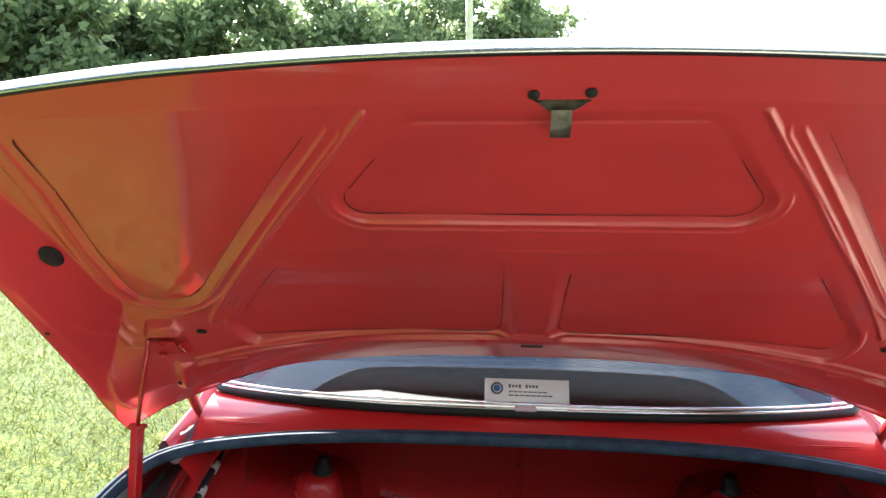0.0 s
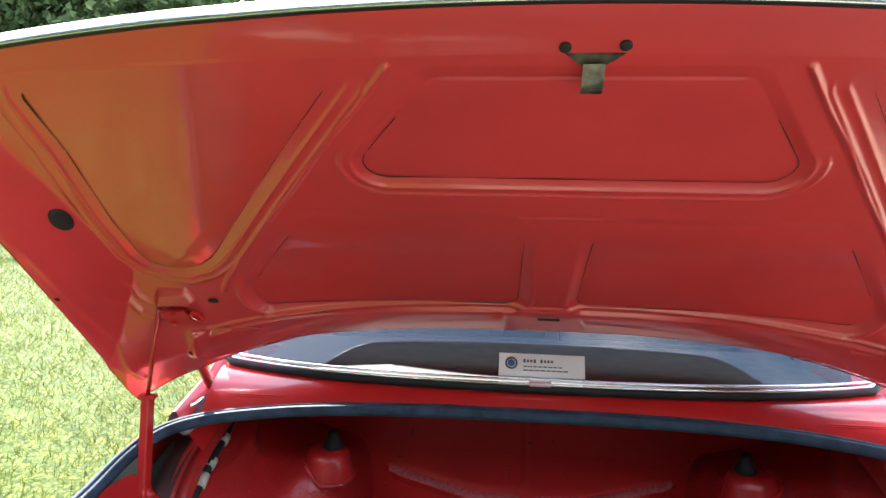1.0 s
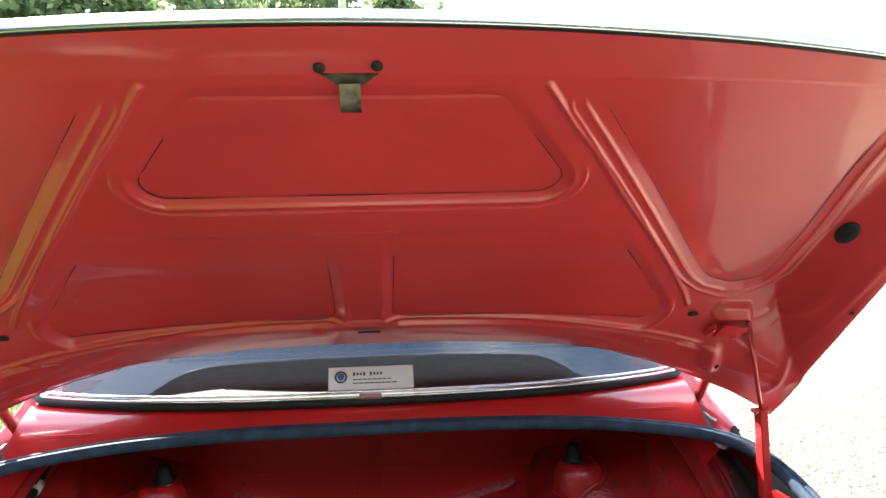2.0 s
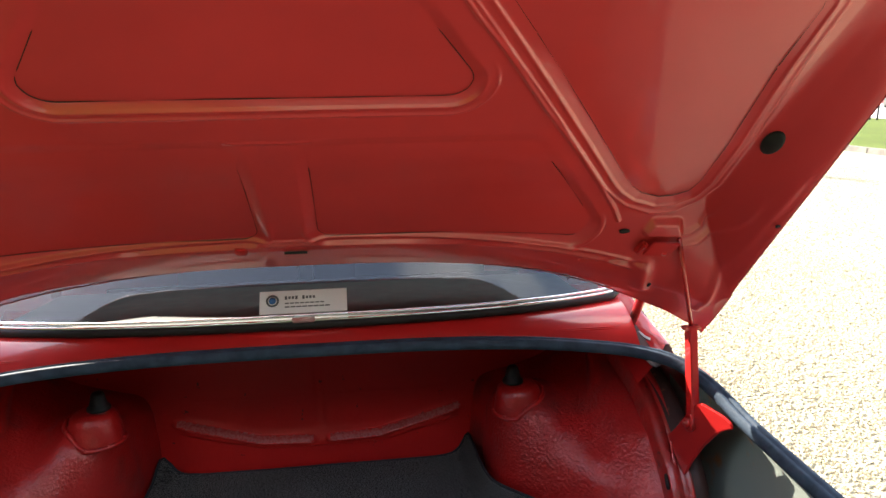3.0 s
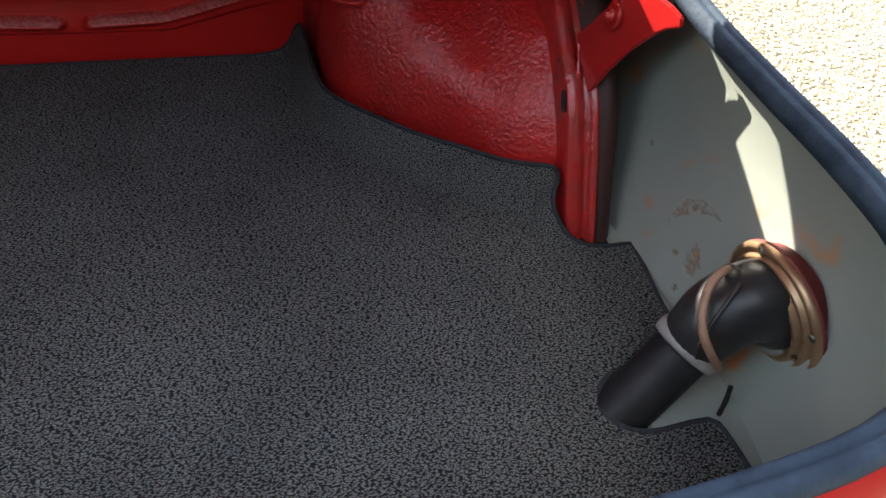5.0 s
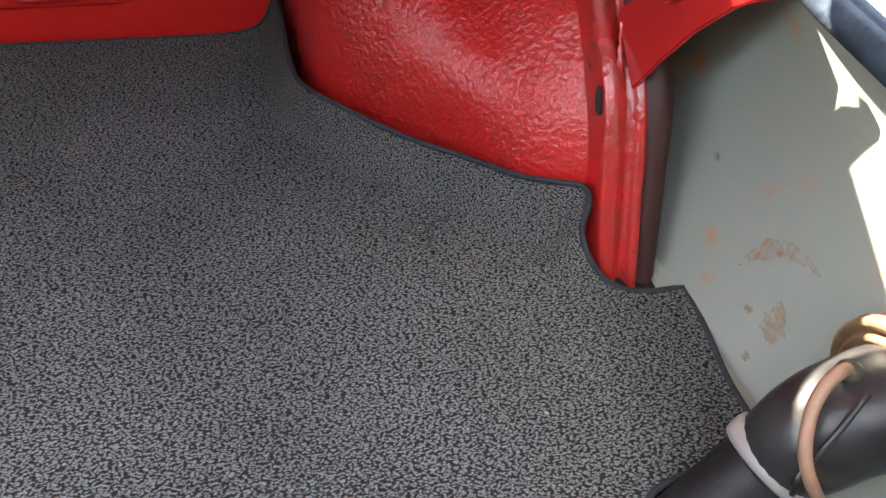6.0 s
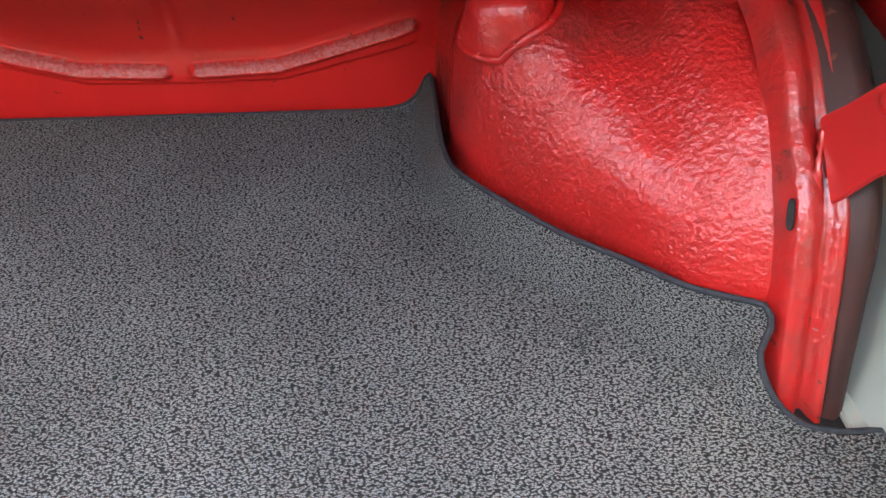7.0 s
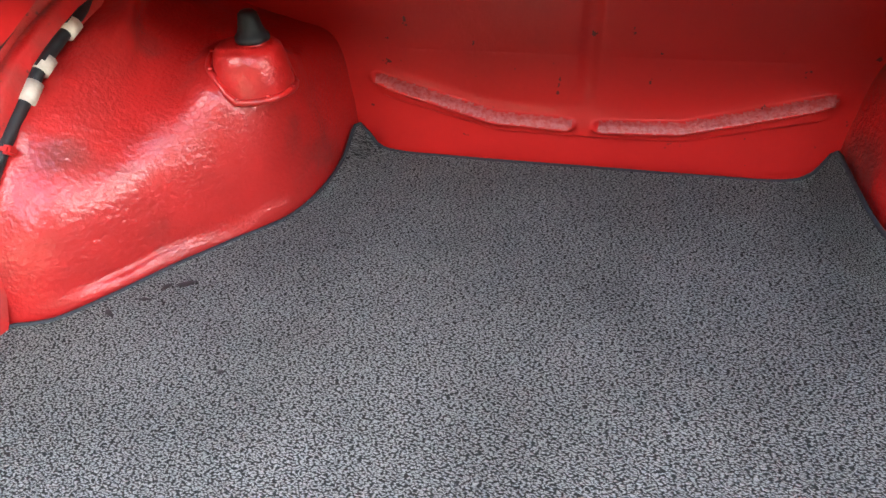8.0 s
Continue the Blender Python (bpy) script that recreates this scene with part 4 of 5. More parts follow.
us = np.linspace(-0.785, 0.785, 90)
trim_path = [LID @ Vector((u, float(lid_rear(np.array(u))) + 0.006, float(lid_depth(np.array(u), lid_rear(np.array(u)))) - 0.004)) for u in us]
TRIM = [(0.006, -0.0090), (-0.0046, -0.0090), (-0.0050, -0.0086), (-0.0040, -0.003), (-0.0012, 0.002), (0.0025, 0.0055), (0.009, 0.0065), (0.013, 0.003), (0.012, -0.008)]
v = [(p.x, p.y + dy, p.z + dz) for p in trim_path for dy, dz in TRIM]
f = grid_faces(len(TRIM), len(trim_path))
solid("edge_trim", v, f, bright_trim, lid, "bright metal trim along the tail edge")
# black strip added for the dark gap; also covers lawn reflected under the trim
v, f = sweep([(p.x, p.y + 0.0010, p.z - 0.0096) for p in trim_path], circle(0.0012, 10, 5.2), (0, 1, 0))
solid("trim_gap_line", v, f, black_rubber, lid, "thin black line under the trim")


def on_lid(u, vv, lift=0.0, turn=0.0):
    """A pose on the inner pressing: x across, y towards the tail, z out of it."""
    return LID @ Matrix.Translation((u, vv, float(lid_depth(np.array(u), np.array(vv))) + lift)) @ pose(0, 0, 0, 0, 0, turn)


for s in (1, -1):
    du = float(lid_depth(np.array(s * 0.739), np.array(0.288)) - lid_depth(np.array(s * 0.727), np.array(0.288))) / (0.012 * s)
    dv = float(lid_depth(np.array(s * 0.733), np.array(0.294)) - lid_depth(np.array(s * 0.733), np.array(0.282))) / 0.012
    pm = on_lid(s * 0.733, 0.288, 0.003) @ Vector((-du, -dv, 1)).to_track_quat("Z", "Y").to_matrix().to_4x4()
    lathe("rubber_plug", [(0.020, -0.012), (0.020, 0.0015), (0.017, 0.003), (0.001, 0.003)], black_rubber, lid, "dark rubber plug", 28, pm @ Matrix.Diagonal((1.22, 0.68, 1, 1)))
    lathe("drain_hole", [(0.0095, -0.002), (0.0095, 0.001), (0.001, 0.001)], hole_dark, lid, "", 18, on_lid(s * 0.590, 0.040, 0.002) @ Matrix.Diagonal((1, 0.65, 1, 1)))
    lathe("screw_hole", [(0.004, -0.001), (0.004, 0.001), (0.001, 0.001)], hole_dark, lid, "", 12, on_lid(s * 0.79, 0.16, 0.002))
    # hinge mount with two square bolts
    hb = plate("hinge_bracket", [on_lid(s * q[0], q[1], 0.010) @ Vector((0, 0, 0)) for q in ((0.686, 0.042), (0.640, 0.038), (0.628, 0.006), (0.672, 0.010))], 0.005, paint, lid, "red hinge bracket", 0.0012)
    for q in ((0.661, 0.033), (0.664, 0.015)):
        block("bolt", (0.011, 0.009, 0.006), paint, hb, on_lid(s * q[0], q[1], 0.015, 8), 0.0015)
    block("hinge_stop", (0.012, 0.034, 0.014), paint, lid, on_lid(s * 0.624, 0.016, 0.008, -14 * s), 0.004)
    lathe("hinge_slot", [(0.005, -0.001), (0.005, 0.001), (0.001, 0.001)], hole_dark, lid, "", 12, on_lid(s * 0.660, -0.066, 0.002) @ Matrix.Diagonal((0.6, 1.5, 1, 1)))
# dark gaps where the pressing is glued to the skin
def seam(poly, r, flip, seed):
    pts = []
    for i in range(len(poly)):
        a, b, c = (Vector(poly[k % len(poly)]) for k in (i - 1, i, i + 1))
        d0, d1 = b - a, c - b
        a0, a1 = math.atan2(-d0.x, d0.y), math.atan2(-d1.x, d1.y)
        a1 += 2 * math.pi * (a1 < a0)
        for q in np.linspace(a0, a1, 8):
            pts.append((b.x, b.y, math.cos(q), math.sin(q)))
    pts.append(pts[0])
    pts = np.array(pts)
    base = pts[:, :2] + r * pts[:, 2:]
    run = np.r_[0, np.cumsum(np.linalg.norm(np.diff(base, axis=0), axis=1))]
    at = np.linspace(0, run[-1], int(run[-1] / 0.006))
    base = np.stack([np.interp(at, run, base[:, k]) for k in (0, 1)], 1)
    out = np.stack([np.interp(at, run, pts[:, k]) for k in (2, 3)], 1)
    vs = []
    for (u, vv), (nx, ny), t in zip(base, out, at):
        wide = 0.0008 * max(0.12, 0.75 + 1.3 * noise.noise((t * 9, seed, 0))) * (0.0 if (poly is TOP and (vv > 0.50 or (u < -0.255 and vv > 0.43))) or (poly is LOW and (vv > 0.235 or u > 0.50)) else 1) * (0.0 if poly is TRI and vv > 0.545 else 0.5 if poly is TRI and abs(u) < 0.56 else 0.0 if poly is TRI and vv > 0.535 else 1)
        for sgn in (-1, 1):
            q = (u + nx * wide * sgn, vv + ny * wide * sgn)
            q = (q[0] + flip * float(aside(np.array(flip * q[0]), np.array(q[1]))), q[1])
            vs.append(LID @ Vector((flip * q[0], q[1], float(lid_depth(np.array(flip * q[0]), np.array(q[1]))) + 0.0012)))
    solid("seam_gap", vs, grid_faces(2, len(at)), hole_dark, lid, "dark gap along the glued pressing")


seam(TOP, 0.030, 1, 1)
seam(LOW, 0.025, 1, 2)
seam(LOW, 0.025, -1, 3)
seam(TRI, 0.001, 1, 4)
seam(TRI, 0.001, -1, 5)
# striker under the tail edge
catch = plate("lid_catch", [on_lid(x, y, 0.002) @ Vector((0, 0, 0)) for x, y in ((-0.013, 0.598), (0.048, 0.598), (0.029, 0.581), (0.006, 0.581))], 0.004, steel, lid, "grimy plated lid catch", 0.001)
v = []
for k, (y, w) in enumerate(((0.590, 0.003), (0.584, 0.005), (0.575, 0.010), (0.562, 0.012), (0.556, 0.011), (0.553, 0.006))):
    m = on_lid(0.0172, 0.585)
    for x in (-0.0110, -0.0096, 0.0096, 0.0110):
        v.append(m @ Vector((x, y - 0.585, w + (0.004 if abs(x) > 0.009 else 0))))
solid("catch_tongue", v, grid_faces(4, 6), steel, catch, "worn hooked tongue")
for x in (-0.0125, 0.046):
    lathe("fixing_hole", [(0.0062, -0.001), (0.0062, 0.0012), (0.001, 0.0012)], hole_dark, lid, "dark fixing hole", 16, on_lid(x, 0.605 + 0.002 * (x > 0), 0.001))
block("hinge_slot", (0.040, 0.008, 0.001), hole_dark, lid, on_lid(0.010, -0.026, 0.003), 0)
block("hinge_rib_sleeve", (0.020, 0.022, 0.006), paint, lid, on_lid(-0.082, -0.010, 0.004), 0.002)

# ---------------------------------------------------------------- fuel filler
filler = tagged(new("filler_neck"), "black plastic fuel filler neck with grey clamp")
filler.parent = car
elbow = spline([(0.800, 1.268, 0.622), (0.772, 1.269, 0.627), (0.746, 1.270, 0.617), (0.729, 1.270, 0.592), (0.721, 1.272, 0.566)], 24)
tube("elbow", elbow, 0.042, black_plastic, filler, "", 24, (0, 1, 0), np.interp(np.arange(24), [0, 3, 9, 16, 20, 23], [1.22, 1.12, 1.00, 0.95, 0.88, 0.84]))
hose = spline([(0.724, 1.272, 0.570), (0.700, 1.266, 0.540), (0.664, 1.255, 0.502), (0.630, 1.245, 0.465)], 20)
tube("hose", hose, 0.033, black_rubber, filler, "scuffed black rubber hose", 24, (0, 1, 0))
way = Vector(hose[6] - hose[0]).normalized()
M = Matrix.Translation(Vector((0.720, 1.2715, 0.565))) @ way.to_track_quat("Z", "Y").to_matrix().to_4x4()
lathe("hose_clamp", [(0.034, -0.009), (0.0385, -0.009), (0.0395, -0.004), (0.0395, 0.004), (0.0385, 0.009), (0.034, 0.009)], clamp_grey, filler, "grey plastic hose clamp", 32, M)
R = Matrix.Translation((0.800, 1.264, 0.615)) @ pose(0, 0, 0, 0, -104, 0)
lathe("neck_flange", [(0.0755, -0.002), (0.077, 0.001), (0.0765, 0.005), (0.073, 0.0075), (0.0705, 0.0075), (0.069, 0.004), (0.0655, 0.004), (0.0640, 0.009), (0.0610, 0.011), (0.0590, 0.0085), (0.0560, 0.0085), (0.0540, 0.014), (0.050, 0.015), (0.046, 0.008)], brass, filler, "dull tan sealing ring", 40, R)
lathe("neck_gasket", [(0.0680, -0.020), (0.0690, -0.006), (0.0768, -0.004), (0.0774, -0.001), (0.0755, 0.0)], material("red_gasket", (0.17, 0.024, 0.020), 0.6), filler, "", 40, R)
for k in range(4):
    a = 2 * math.pi * (k + 0.3) / 4
    lathe("bolt", [(0.005, 0), (0.005, 0.004), (0.001, 0.005)], steel, filler, "", 8, R @ Matrix.Translation((0.0700 * math.cos(a), 0.0700 * math.sin(a), 0.004)))
over = spline([(0.738, 1.283, 0.664), (0.727, 1.280, 0.670), (0.713, 1.274, 0.664), (0.702, 1.264, 0.653), (0.694, 1.249, 0.639), (0.694, 1.238, 0.627), (0.702, 1.229, 0.611), (0.726, 1.230, 0.577), (0.734, 1.236, 0.566)], 40)
tube("overflow_tube", over, 0.0046, tan_rubber, filler, "tan rubber overflow tube", 10)
tube("mould_seam", spline([(0.735, 1.262, 0.668), (0.712, 1.248, 0.648), (0.698, 1.240, 0.618), (0.700, 1.236, 0.590)], 16), 0.0022, black_plastic, filler, "raised mould seam", 6)
tube("overflow_nipple", [(0.752, 1.283, 0.652), (0.734, 1.282, 0.667)], 0.0075, steel, filler, "", 10)
tube("earth_wire", spline([(0.755, 1.225, 0.54), (0.757, 1.222, 0.515), (0.755, 1.218, 0.48)], 10), 0.003, hole_dark, filler, "", 6)

# ---------------------------------------------------------------- wiring on one arch
loom = tube("wiring_loom", [(x, y, z + 0.003) for x, y, z in spline([(-0.700, 1.955, 0.835), (-0.692, 1.90, 0.812), (-0.688, 1.857, 0.797), (-0.688, 1.79, 0.770), (-0.690, 1.757, 0.748), (-0.692, 1.718, 0.722), (-0.695, 1.675, 0.690), (-0.702, 1.630, 0.640), (-0.710, 1.58, 0.56)], 50)], 0.0085, black_rubber, car, "black taped wiring loom", 10)
for a, b in (((-0.688, 1.868, 0.801), (-0.688, 1.845, 0.793)), ((-0.688, 1.802, 0.775), (-0.688, 1.78, 0.765)), ((-0.690, 1.768, 0.756), (-0.690, 1.742, 0.739))):
    tube("cloth_tape", [a, b], 0.0112, tape, loom, "cream cloth tape", 10)
block("loom_clip", (0.03, 0.012, 0.016), paint, loom, pose(-0.692, 1.685, 0.702, 45), 0.003, "red painted loom clip")

# ---------------------------------------------------------------- boot carpet
EDGE = [(0, 2.112, 0.5), (0.20, 2.112, 0.5), (0.31, 2.113, 0.502), (0.352, 2.120, 0.515), (0.376, 2.124, 0.553), (0.383, 2.085, 0.550), (0.386, 1.99, 0.548), (0.391, 1.915, 0.550), (0.405, 1.858, 0.555), (0.455, 1.790, 0.558),
        (0.517, 1.722, 0.560), (0.572, 1.677, 0.562), (0.622, 1.628, 0.568), (0.662, 1.600, 0.576), (0.682, 1.588, 0.578), (0.683, 1.570, 0.570), (0.674, 1.555, 0.545), (0.682, 1.530, 0.520), (0.702, 1.508, 0.505), (0.735, 1.498, 0.5),
        (0.773, 1.497, 0.5), (0.781, 1.492, 0.5), (0.7775, 1.45, 0.5), (0.768, 1.38, 0.5), (0.765, 1.325, 0.5), (0.735, 1.310, 0.5), (0.690, 1.300, 0.5), (0.645, 1.288, 0.5), (0.626, 1.262, 0.5), (0.632, 1.228, 0.5), (0.665, 1.212, 0.5), (0.725, 1.213, 0.5), (0.745, 1.200, 0.5), (0.74, 1.11, 0.5), (0.69, 1.075, 0.5), (0.3, 1.062, 0.5), (0, 1.06, 0.5),
        (-0.3, 1.062, 0.5), (-0.69, 1.075, 0.5), (-0.745, 1.13, 0.5), (-0.775, 1.30, 0.5), (-0.780, 1.49, 0.5), (-0.765, 1.500, 0.5), (-0.73, 1.505, 0.5), (-0.703, 1.525, 0.5), (-0.700, 1.565, 0.5), (-0.690, 1.577, 0.502), (-0.640, 1.600, 0.502), (-0.594, 1.660, 0.502), (-0.548, 1.732, 0.502), (-0.492, 1.806, 0.502), (-0.437, 1.878, 0.502), (-0.415, 1.955, 0.504), (-0.410, 2.05, 0.512), (-0.404, 2.118, 0.548), (-0.385, 2.124, 0.530), (-0.345, 2.114, 0.504), (-0.2, 2.112, 0.5)]
outline = spline(EDGE + [EDGE[0]], 420)[:-1]
bm = bmesh.new()
n = len(outline)
t = np.roll(outline, -1, 0) - np.roll(outline, 1, 0)
nin = np.stack([t[:, 1], -t[:, 0]], 1)
nin /= np.linalg.norm(nin, axis=1)[:, None]
area = 0.5 * np.sum(outline[:, 0] * np.roll(outline[:, 1], -1) - np.roll(outline[:, 0], -1) * outline[:, 1])
nin *= -1 if area > 0 else 1
loops = []
for d, k in ((0.0, 1.0), (0.005, 0.93), (0.011, 0.74), (0.018, 0.50), (0.025, 0.27), (0.031, 0.10), (0.037, 0.0)):
    # narrow tongues keep their inner rings from crossing
    row = []
    for q in range(n):
        lift = outline[q, 2] - 0.5
        dd = d if lift > 0.006 else min(d, 0.004)
        px, py = outline[q, 0] + nin[q, 0] * dd, outline[q, 1] + nin[q, 1] * dd
        row.append(bm.verts.new((px, py, 0.5 + lift * k + (0.0012 if d else 0))))
    loops.append(row)
for a, b in zip(loops, loops[1:]):
    for q in range(n):
        r = (q + 1) % n
        bm.faces.new((a[q], a[r], b[r], b[q]))
low = [bm.verts.new((p.co.x, p.co.y, p.co.z - 0.008)) for p in loops[0]]
for q in range(n):
    r = (q + 1) % n
    bm.faces.new((loops[0][r], loops[0][q], low[q], low[r]))
edges = [e for e in bm.edges if e.is_boundary and e.verts[0] in set(loops[-1])]
bmesh.ops.triangle_fill(bm, edges=edges, use_beauty=True, use_dissolve=False)
bmesh.ops.recalc_face_normals(bm, faces=bm.faces[:])
last = set(loops[-1])
for fc in bm.faces:
    fc.smooth = not all(q in last for q in fc.verts)
carpet = part("boot_carpet", bm, carpet_mat, None, "", False)
carpet.matrix_world = CAR
tagged(carpet, "dark grey loop-pile boot carpet with bound edge, lightly stained", "carpet")
v, f = sweep(outline + (0, 0, 0.0005), circle(0.0034, 8), closed=True)
solid("bound_edge", v, f, binding, carpet, "dark grey bound edge")

rng = np.random.default_rng(9)


def blot(name, x, y, rx, ry, turn, mat, label, lift=0.0034):
    v = [(x, y, 0.5 + lift)]
    for k in range(18):
        a = 2 * math.pi * k / 18
        r = rng.uniform(0.55, 1.15)
        px, py = rx * r * math.cos(a), ry * r * math.sin(a)
        c, q = math.cos(radians(turn)), math.sin(radians(turn))
        v.append((x + px * c - py * q, y + px * q + py * c, 0.5 + lift - 0.0012))
    solid(name, v, [(0, k + 1, (k + 1) % 18 + 1) for k in range(18)], mat, carpet, label)


for x, y, rx, ry, turn in ((-0.508, 1.699, 0.018, 0.006, 35), (-0.530, 1.69, 0.010, 0.005, 70), (-0.545, 1.66, 0.012, 0.004, 10), (-0.575, 1.625, 0.012, 0.005, -30), (-0.375, 1.56, 0.005, 0.004, 0)):
    blot("oil_smudge", x, y, rx, ry, turn, black_rubber, "dark oily smudge")
for x, y, r in ((0.617, 1.622, 0.0045), (0.582, 1.375, 0.004), (0.50, 1.615, 0.003), (0.60, 1.66, 0.0025), (0.42, 1.50, 0.002), (0.30, 1.42, 0.002), (-0.10, 1.75, 0.002), (0.66, 1.55, 0.0028)):
    blot("lint_speck", x, y, r * 0.6, r * 0.45, 0, clamp_grey, "pale lint speck", 0.004)
tube("lint_thread", spline([(0.520, 1.600, 0.5025), (0.523, 1.625, 0.503), (0.545, 1.642, 0.503), (0.575, 1.650, 0.503), (0.583, 1.662, 0.5025)], 30), 0.0009, binding, carpet, "curled dark thread", 5)

# ---------------------------------------------------------------- ground
g = solid("ground", [(-400, -400, 0), (400, -400, 0), (400, 600, 0), (-400, 600, 0)], [(0, 1, 2, 3)], grass_mat)
tagged(g, "sunlit green lawn with pale dry patches", "lawn", kind="structure")
bm = bmesh.new()
pts = [(-0.35 + 0.05 * math.sin(3 * y), y) for y in np.linspace(-30, 60, 120)]
bm.faces.new([bm.verts.new((x, y, 0.004)) for x, y in ([(10.3, -30), (10.3, 60)] + pts[::-1])])
bmesh.ops.triangulate(bm, faces=bm.faces[:])
gravel = part("gravel_drive", bm, gravel_mat)
tagged(gravel, "pale golden gravel drive in bright sun", "gravel", kind="structure")
kerb = tagged(new("kerb"), "weathered grey concrete edging kerb beside the gravel", "kerb", kind="structure")
for k in range(60):
    ob = block("kerb_stone", (0.14, 0.905, 0.30), kerb_mat, kerb, pose(10.37, -14 + 0.915 * k, -0.03), 0.012)
yard = block("paved_yard", (60, 120, 0.02), tarmac_pale, None, pose(51, 30, 0.0))
tagged(yard, "pale sunlit paved car park beyond the lawn", "paving", kind="structure")


def scatter(name, count, region, make, mat, label, category, seed):
    rng = np.random.default_rng(seed)
    x0, x1, y0, y1 = region
    verts, faces, base = [], [], 0
    P = np.stack([rng.uniform(x0, x1, count), rng.uniform(y0, y1, count)], 1)
    vs, fs = make(rng, P)
    ob = solid(name, vs, fs, mat, None, "", False)
    return tagged(ob, label, category, kind="stuff")


def pebbles(rng, P, least=0.0035, most=0.0085):
    n = len(P)
    r = rng.uniform(least, most, n)
    base = np.array([(1, 0, 0), (0, 1, 0), (-1, 0, 0), (0, -1, 0), (0, 0, 1), (0.6, 0.6, 0.7)])
    a = rng.uniform(0, 6.28, n)
    c, s = np.cos(a), np.sin(a)
    sh = base[None] * r[:, None, None] * rng.uniform(0.7, 1.3, (n, 6, 1)) * np.array([1.25, 0.9, 0.65])
    x = sh[..., 0] * c[:, None] - sh[..., 1] * s[:, None] + P[:, :1]
    y = sh[..., 0] * s[:, None] + sh[..., 1] * c[:, None] + P[:, 1:]
    z = sh[..., 2] + 0.006
    tri = np.array([(0, 5, 4), (0, 1, 5), (1, 4, 5), (1, 2, 4), (2, 3, 4), (3, 0, 4)])
    return np.stack([x, y, z], -1).reshape(-1, 3).tolist(), (tri[None] + 6 * np.arange(n)[:, None, None]).reshape(-1, 3).tolist()


def coarse(rng, P):
    return pebbles(rng, P, 0.006, 0.013)


def blades(rng, P):
    n = len(P)
    h, a = rng.uniform(0.02, 0.055, n), rng.uniform(0, 6.28, n)
    lean = rng.uniform(0.01, 0.05, (n, 2)) * rng.choice([-1, 1], (n, 2))
    w = rng.uniform(0.0015, 0.003, n)
    dx, dy = np.cos(a) * w, np.sin(a) * w
    z = np.zeros(n)
    A = np.stack([P[:, 0] - dx, P[:, 1] - dy, z], 1)
    B = np.stack([P[:, 0] + dx, P[:, 1] + dy, z], 1)
    C = np.stack([P[:, 0] + lean[:, 0], P[:, 1] + lean[:, 1], h], 1)
    return np.stack([A, B, C], 1).reshape(-1, 3).tolist(), np.arange(3 * n).reshape(-1, 3).tolist()


scatter("gravel_stones", 120000, (0.78, 3.9, 0.9, 7.2), pebbles, pebble_mat, "loose pale rounded gravel stones on the drive", "gravel", 3)
scatter("gravel_stones", 90000, (0.8, 8.5, 2.0, 13.0), coarse, pebble_mat, "loose pale gravel stones further along the drive", "gravel", 5)
scatter("grass", 110000, (-6.5, -0.75, 0.8, 11.0), blades, blade_mat, "short mown grass blades of the lawn", "grass", 4)


# ---------------------------------------------------------------- trees, post, fence, parked cars
def tree(x, y, height, spread, seed, count, label, leaves=leaf_mat):
    rng = np.random.default_rng(seed)
    top = tagged(new("tree"), label, "tree")
    top.matrix_world = Matrix.Translation((x, y, 0))
    path = spline([(0, 0, 0), (0.15, 0.1, height * 0.25), (-0.1, 0.05, height * 0.5), (0.1, -0.1, height * 0.8)], 14)
    tube("trunk", path, 0.32, bark, top, "", 10, (0, 1, 0), np.linspace(1.1, 0.25, 14))
    centres = []
    for k in range(16):
        a, lev = 2.4 * k + rng.uniform(-0.4, 0.4), 0.14 + 0.74 * (k / 15) ** 0.9
        start = path[min(13, int(lev * 13))]
        reach = spread * (1.0 - 0.6 * abs(lev - 0.42)) * rng.uniform(0.75, 1.05)
        end = start + np.array((math.cos(a) * reach, math.sin(a) * reach, height * 0.10 * rng.uniform(0.4, 1.8)))
        tube("limb", spline([start, start * 0.45 + end * 0.55 + (0, 0, 0.3), end], 8), 0.11, bark, top, "", 6, (0, 0.3, 1), np.linspace(1, 0.2, 8))
        for q in np.linspace(0.35, 1.08, 5):
            centres.append(start + (end - start) * q + rng.normal(0, 0.25, 3))
    centres.append(path[-1])
    centres = np.array(centres)
    c = centres[rng.integers(0, len(centres), count)]
    d = rng.normal(0, 1, (count, 3))
    d /= np.linalg.norm(d, axis=1)[:, None]
    pos = c + d * (rng.uniform(0.25, 1.0, count) ** 0.5 * rng.uniform(0.6, 1.7, count))[:, None] * np.array([1, 1, 0.75])
    pos[:, 2] = np.maximum(pos[:, 2], 0.25)
    u = rng.normal(0, 1, (count, 3))
    u /= np.linalg.norm(u, axis=1)[:, None]
    w = np.cross(u, rng.normal(0, 1, (count, 3)))
    w /= np.linalg.norm(w, axis=1)[:, None]
    s = rng.uniform(0.09, 0.23, count)[:, None]
    q = np.stack([pos - u * s, pos - w * s * 0.55, pos + u * s, pos + w * s * 0.55], 1).reshape(-1, 3)
    solid("crown", q.tolist(), np.arange(4 * count).reshape(-1, 4).tolist(), leaves, top, "", False)
    return top


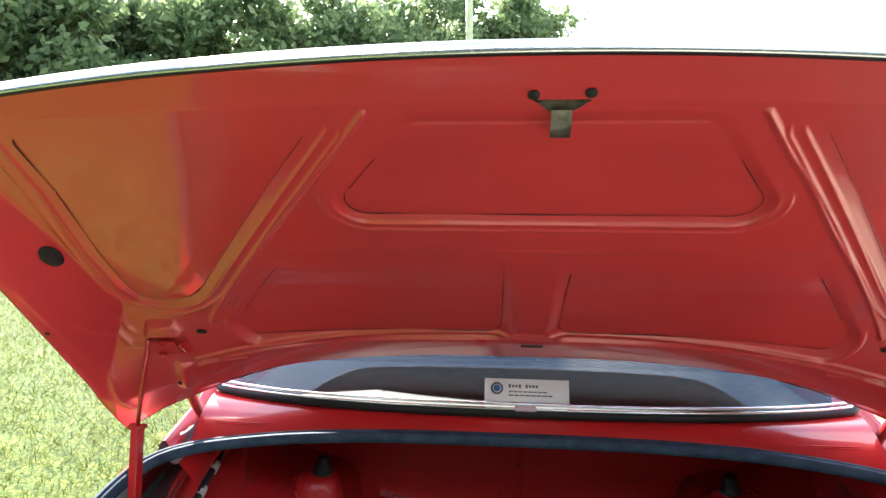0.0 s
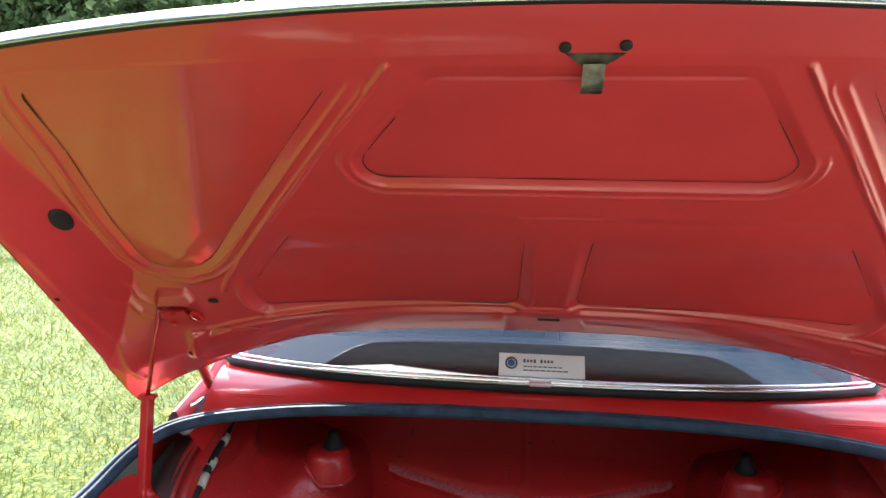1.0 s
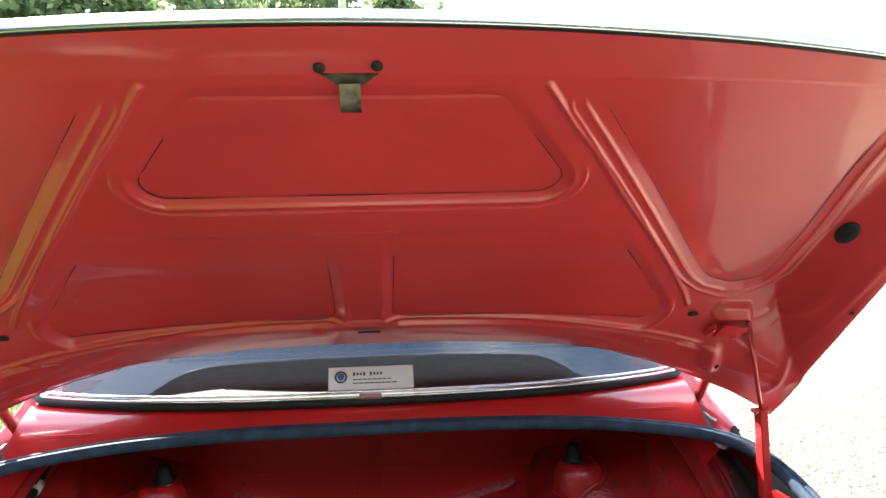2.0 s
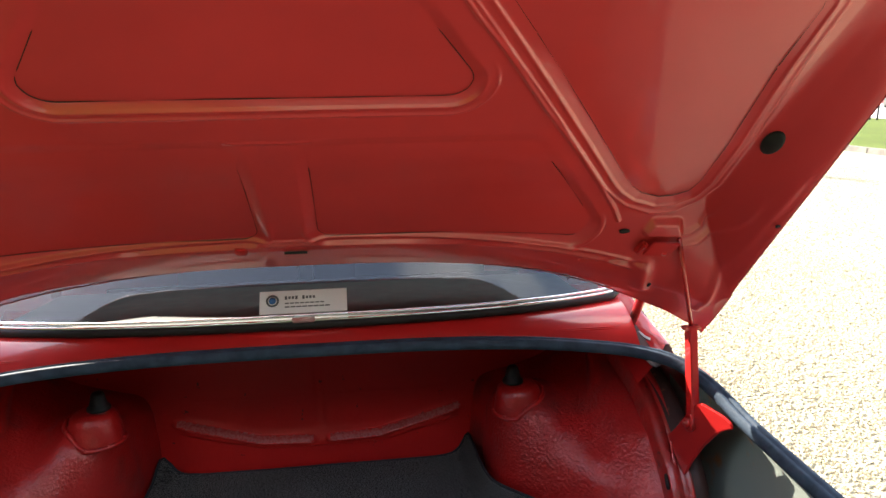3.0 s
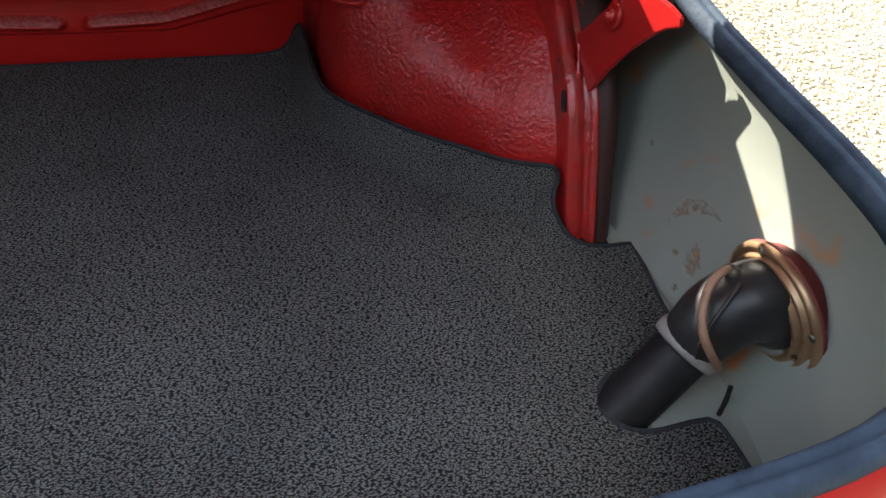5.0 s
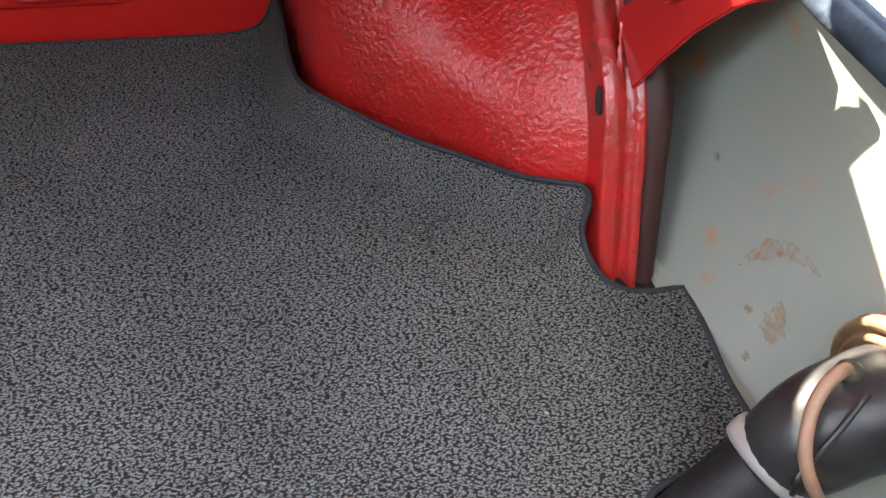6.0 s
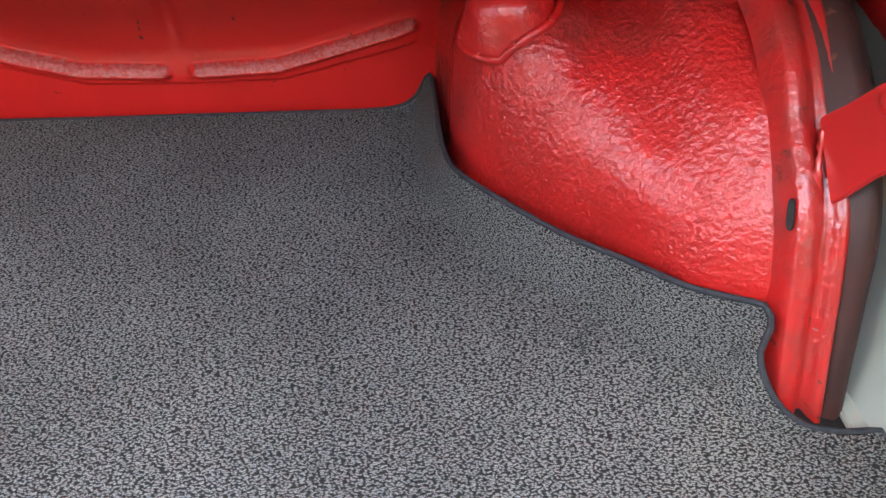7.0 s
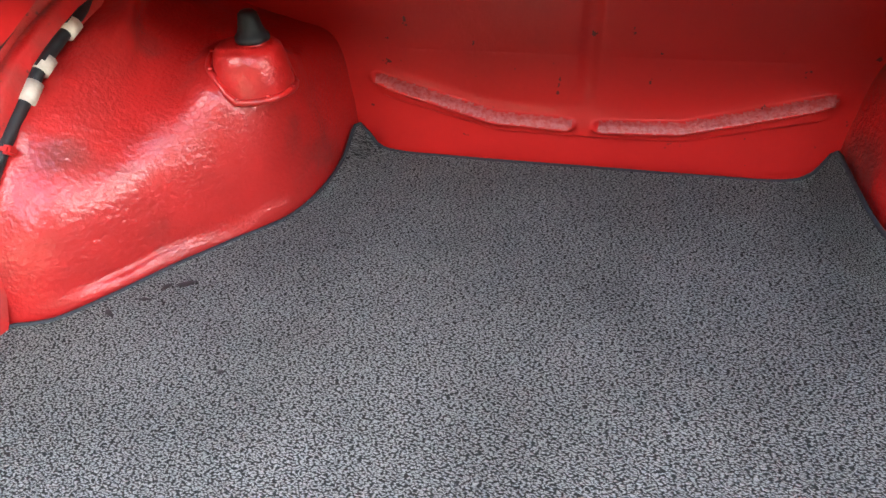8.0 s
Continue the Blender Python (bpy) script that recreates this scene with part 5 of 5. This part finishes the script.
for k, (az, dist, h, sp) in enumerate(((-51, 27, 9.4, 4.6), (-43, 30, 9.8, 4.8), (-35, 28, 8.8, 4.5), (-27, 30, 9.2, 4.8), (-19, 29, 8.6, 4.4), (-11, 33, 10.6, 4.8), (-4, 36, 11.5, 4.2), (0.5, 38, 11.2, 2.8))):
    tree(dist * math.sin(radians(az)), dist * math.cos(radians(az)), h, sp, 20 + k, 24000, "tall leafy green broadleaf tree at the lawn edge")

# unseen belt of dark trees, added to keep low sky light off the boot
sky_screen = tree(-17, -8.5, 9.0, 4.2, 71, 30000, "unseen tall dark tree, added to screen low sky off the boot", sky_screen_mat)
for k in range(1, 10):
    copy_thing(sky_screen, pose(-17 + 3.8 * k, -8.5 - 1.6 * (k % 2), 0, 0, 0, 77 * k))

post = tagged(new("lamp_post"), "slender olive-painted lamp post before the trees", "lamp post")
post.matrix_world = Matrix.Translation((-1.56, 26.3, 0))
tube("shaft", [(0, 0, 0), (0, 0, 3), (0, 0, 9.5)], 0.13, post_paint, post, "", 12, (0, 1, 0))
tube("base_sleeve", [(0, 0, 0), (0, 0, 0.6), (0, 0, 1.6)], 0.17, post_paint, post, "", 12, (0, 1, 0))

hoop = tagged(new("hoop_rail"), "low black tubular hoop rail on the lawn edge", "hoop rail", "hoop rails along the car park")
tube("hoop", spline([(0, -0.78, 0), (0, -0.78, 0.5), (0, -0.77, 0.92), (0, -0.70, 0.99), (0, 0, 1.0), (0, 0.70, 0.99), (0, 0.77, 0.92), (0, 0.78, 0.5), (0, 0.78, 0)], 40), 0.035, fence_black, hoop, "", 8, (1, 0, 0))
hoop.matrix_world = pose(20, 14, 0)
for k in range(1, 14):
    copy_thing(hoop, pose(20, 14 + 1.95 * k, 0))


def parked_car(mat, x, y, turn, label):
    top = tagged(new("parked_car"), label, "car", "parked cars")
    outline = [(-2.0, 0.45), (-2.02, 0.72), (-1.9, 0.86), (-1.35, 0.93), (-0.75, 1.36), (-0.3, 1.44), (0.6, 1.42), (1.2, 1.05), (1.9, 0.92), (2.05, 0.70), (2.03, 0.35), (1.6, 0.25), (-1.8, 0.25)]
    v, ribs = [], (-0.86, -0.80, -0.5, 0, 0.5, 0.80, 0.86)
    for w in ribs:
        for a, z in outline:
            k = 1 - 0.14 * smooth((z - 0.85) / 0.5)
            v.append((a * (1 - 0.02 * (abs(w) > 0.83)), w * float(k), z - 0.03 * (abs(w) > 0.83)))
    m = len(outline)
    f = grid_faces(m, len(ribs), True) + [tuple(range(m))[::-1], tuple(range((len(ribs) - 1) * m, len(ribs) * m))]
    solid("body", v, f, mat, top)
    for s in (1, -1):
        solid("side_window", [(-1.1, s * 0.80, 0.95), (-0.7, s * 0.745, 1.32), (0.5, s * 0.745, 1.34), (1.0, s * 0.80, 0.98)], [(0, 1, 2, 3)], dark_glass, top)
        for a in (-1.3, 1.3):
            wm = pose(a, s * 0.82, 0.31, 90)
            wh = lathe("wheel", [(0.20, -0.06), (0.21, 0), (0.20, 0.06)], alloy, top, "", 20, wm)
            lathe("tyre", [(0.21, -0.09), (0.30, -0.09), (0.315, 0), (0.30, 0.09), (0.21, 0.09)], tyre_mat, wh, "", 24, wm)
    top.matrix_world = pose(x, y, 0.01, 0, 0, turn)
    return top


parked_car(car_red, 31.5, 37.0, 62, "small bright red hatchback parked on the paving")
parked_car(car_blue, 30.5, 44.0, 62, "dark blue hatchback parked on the paving")
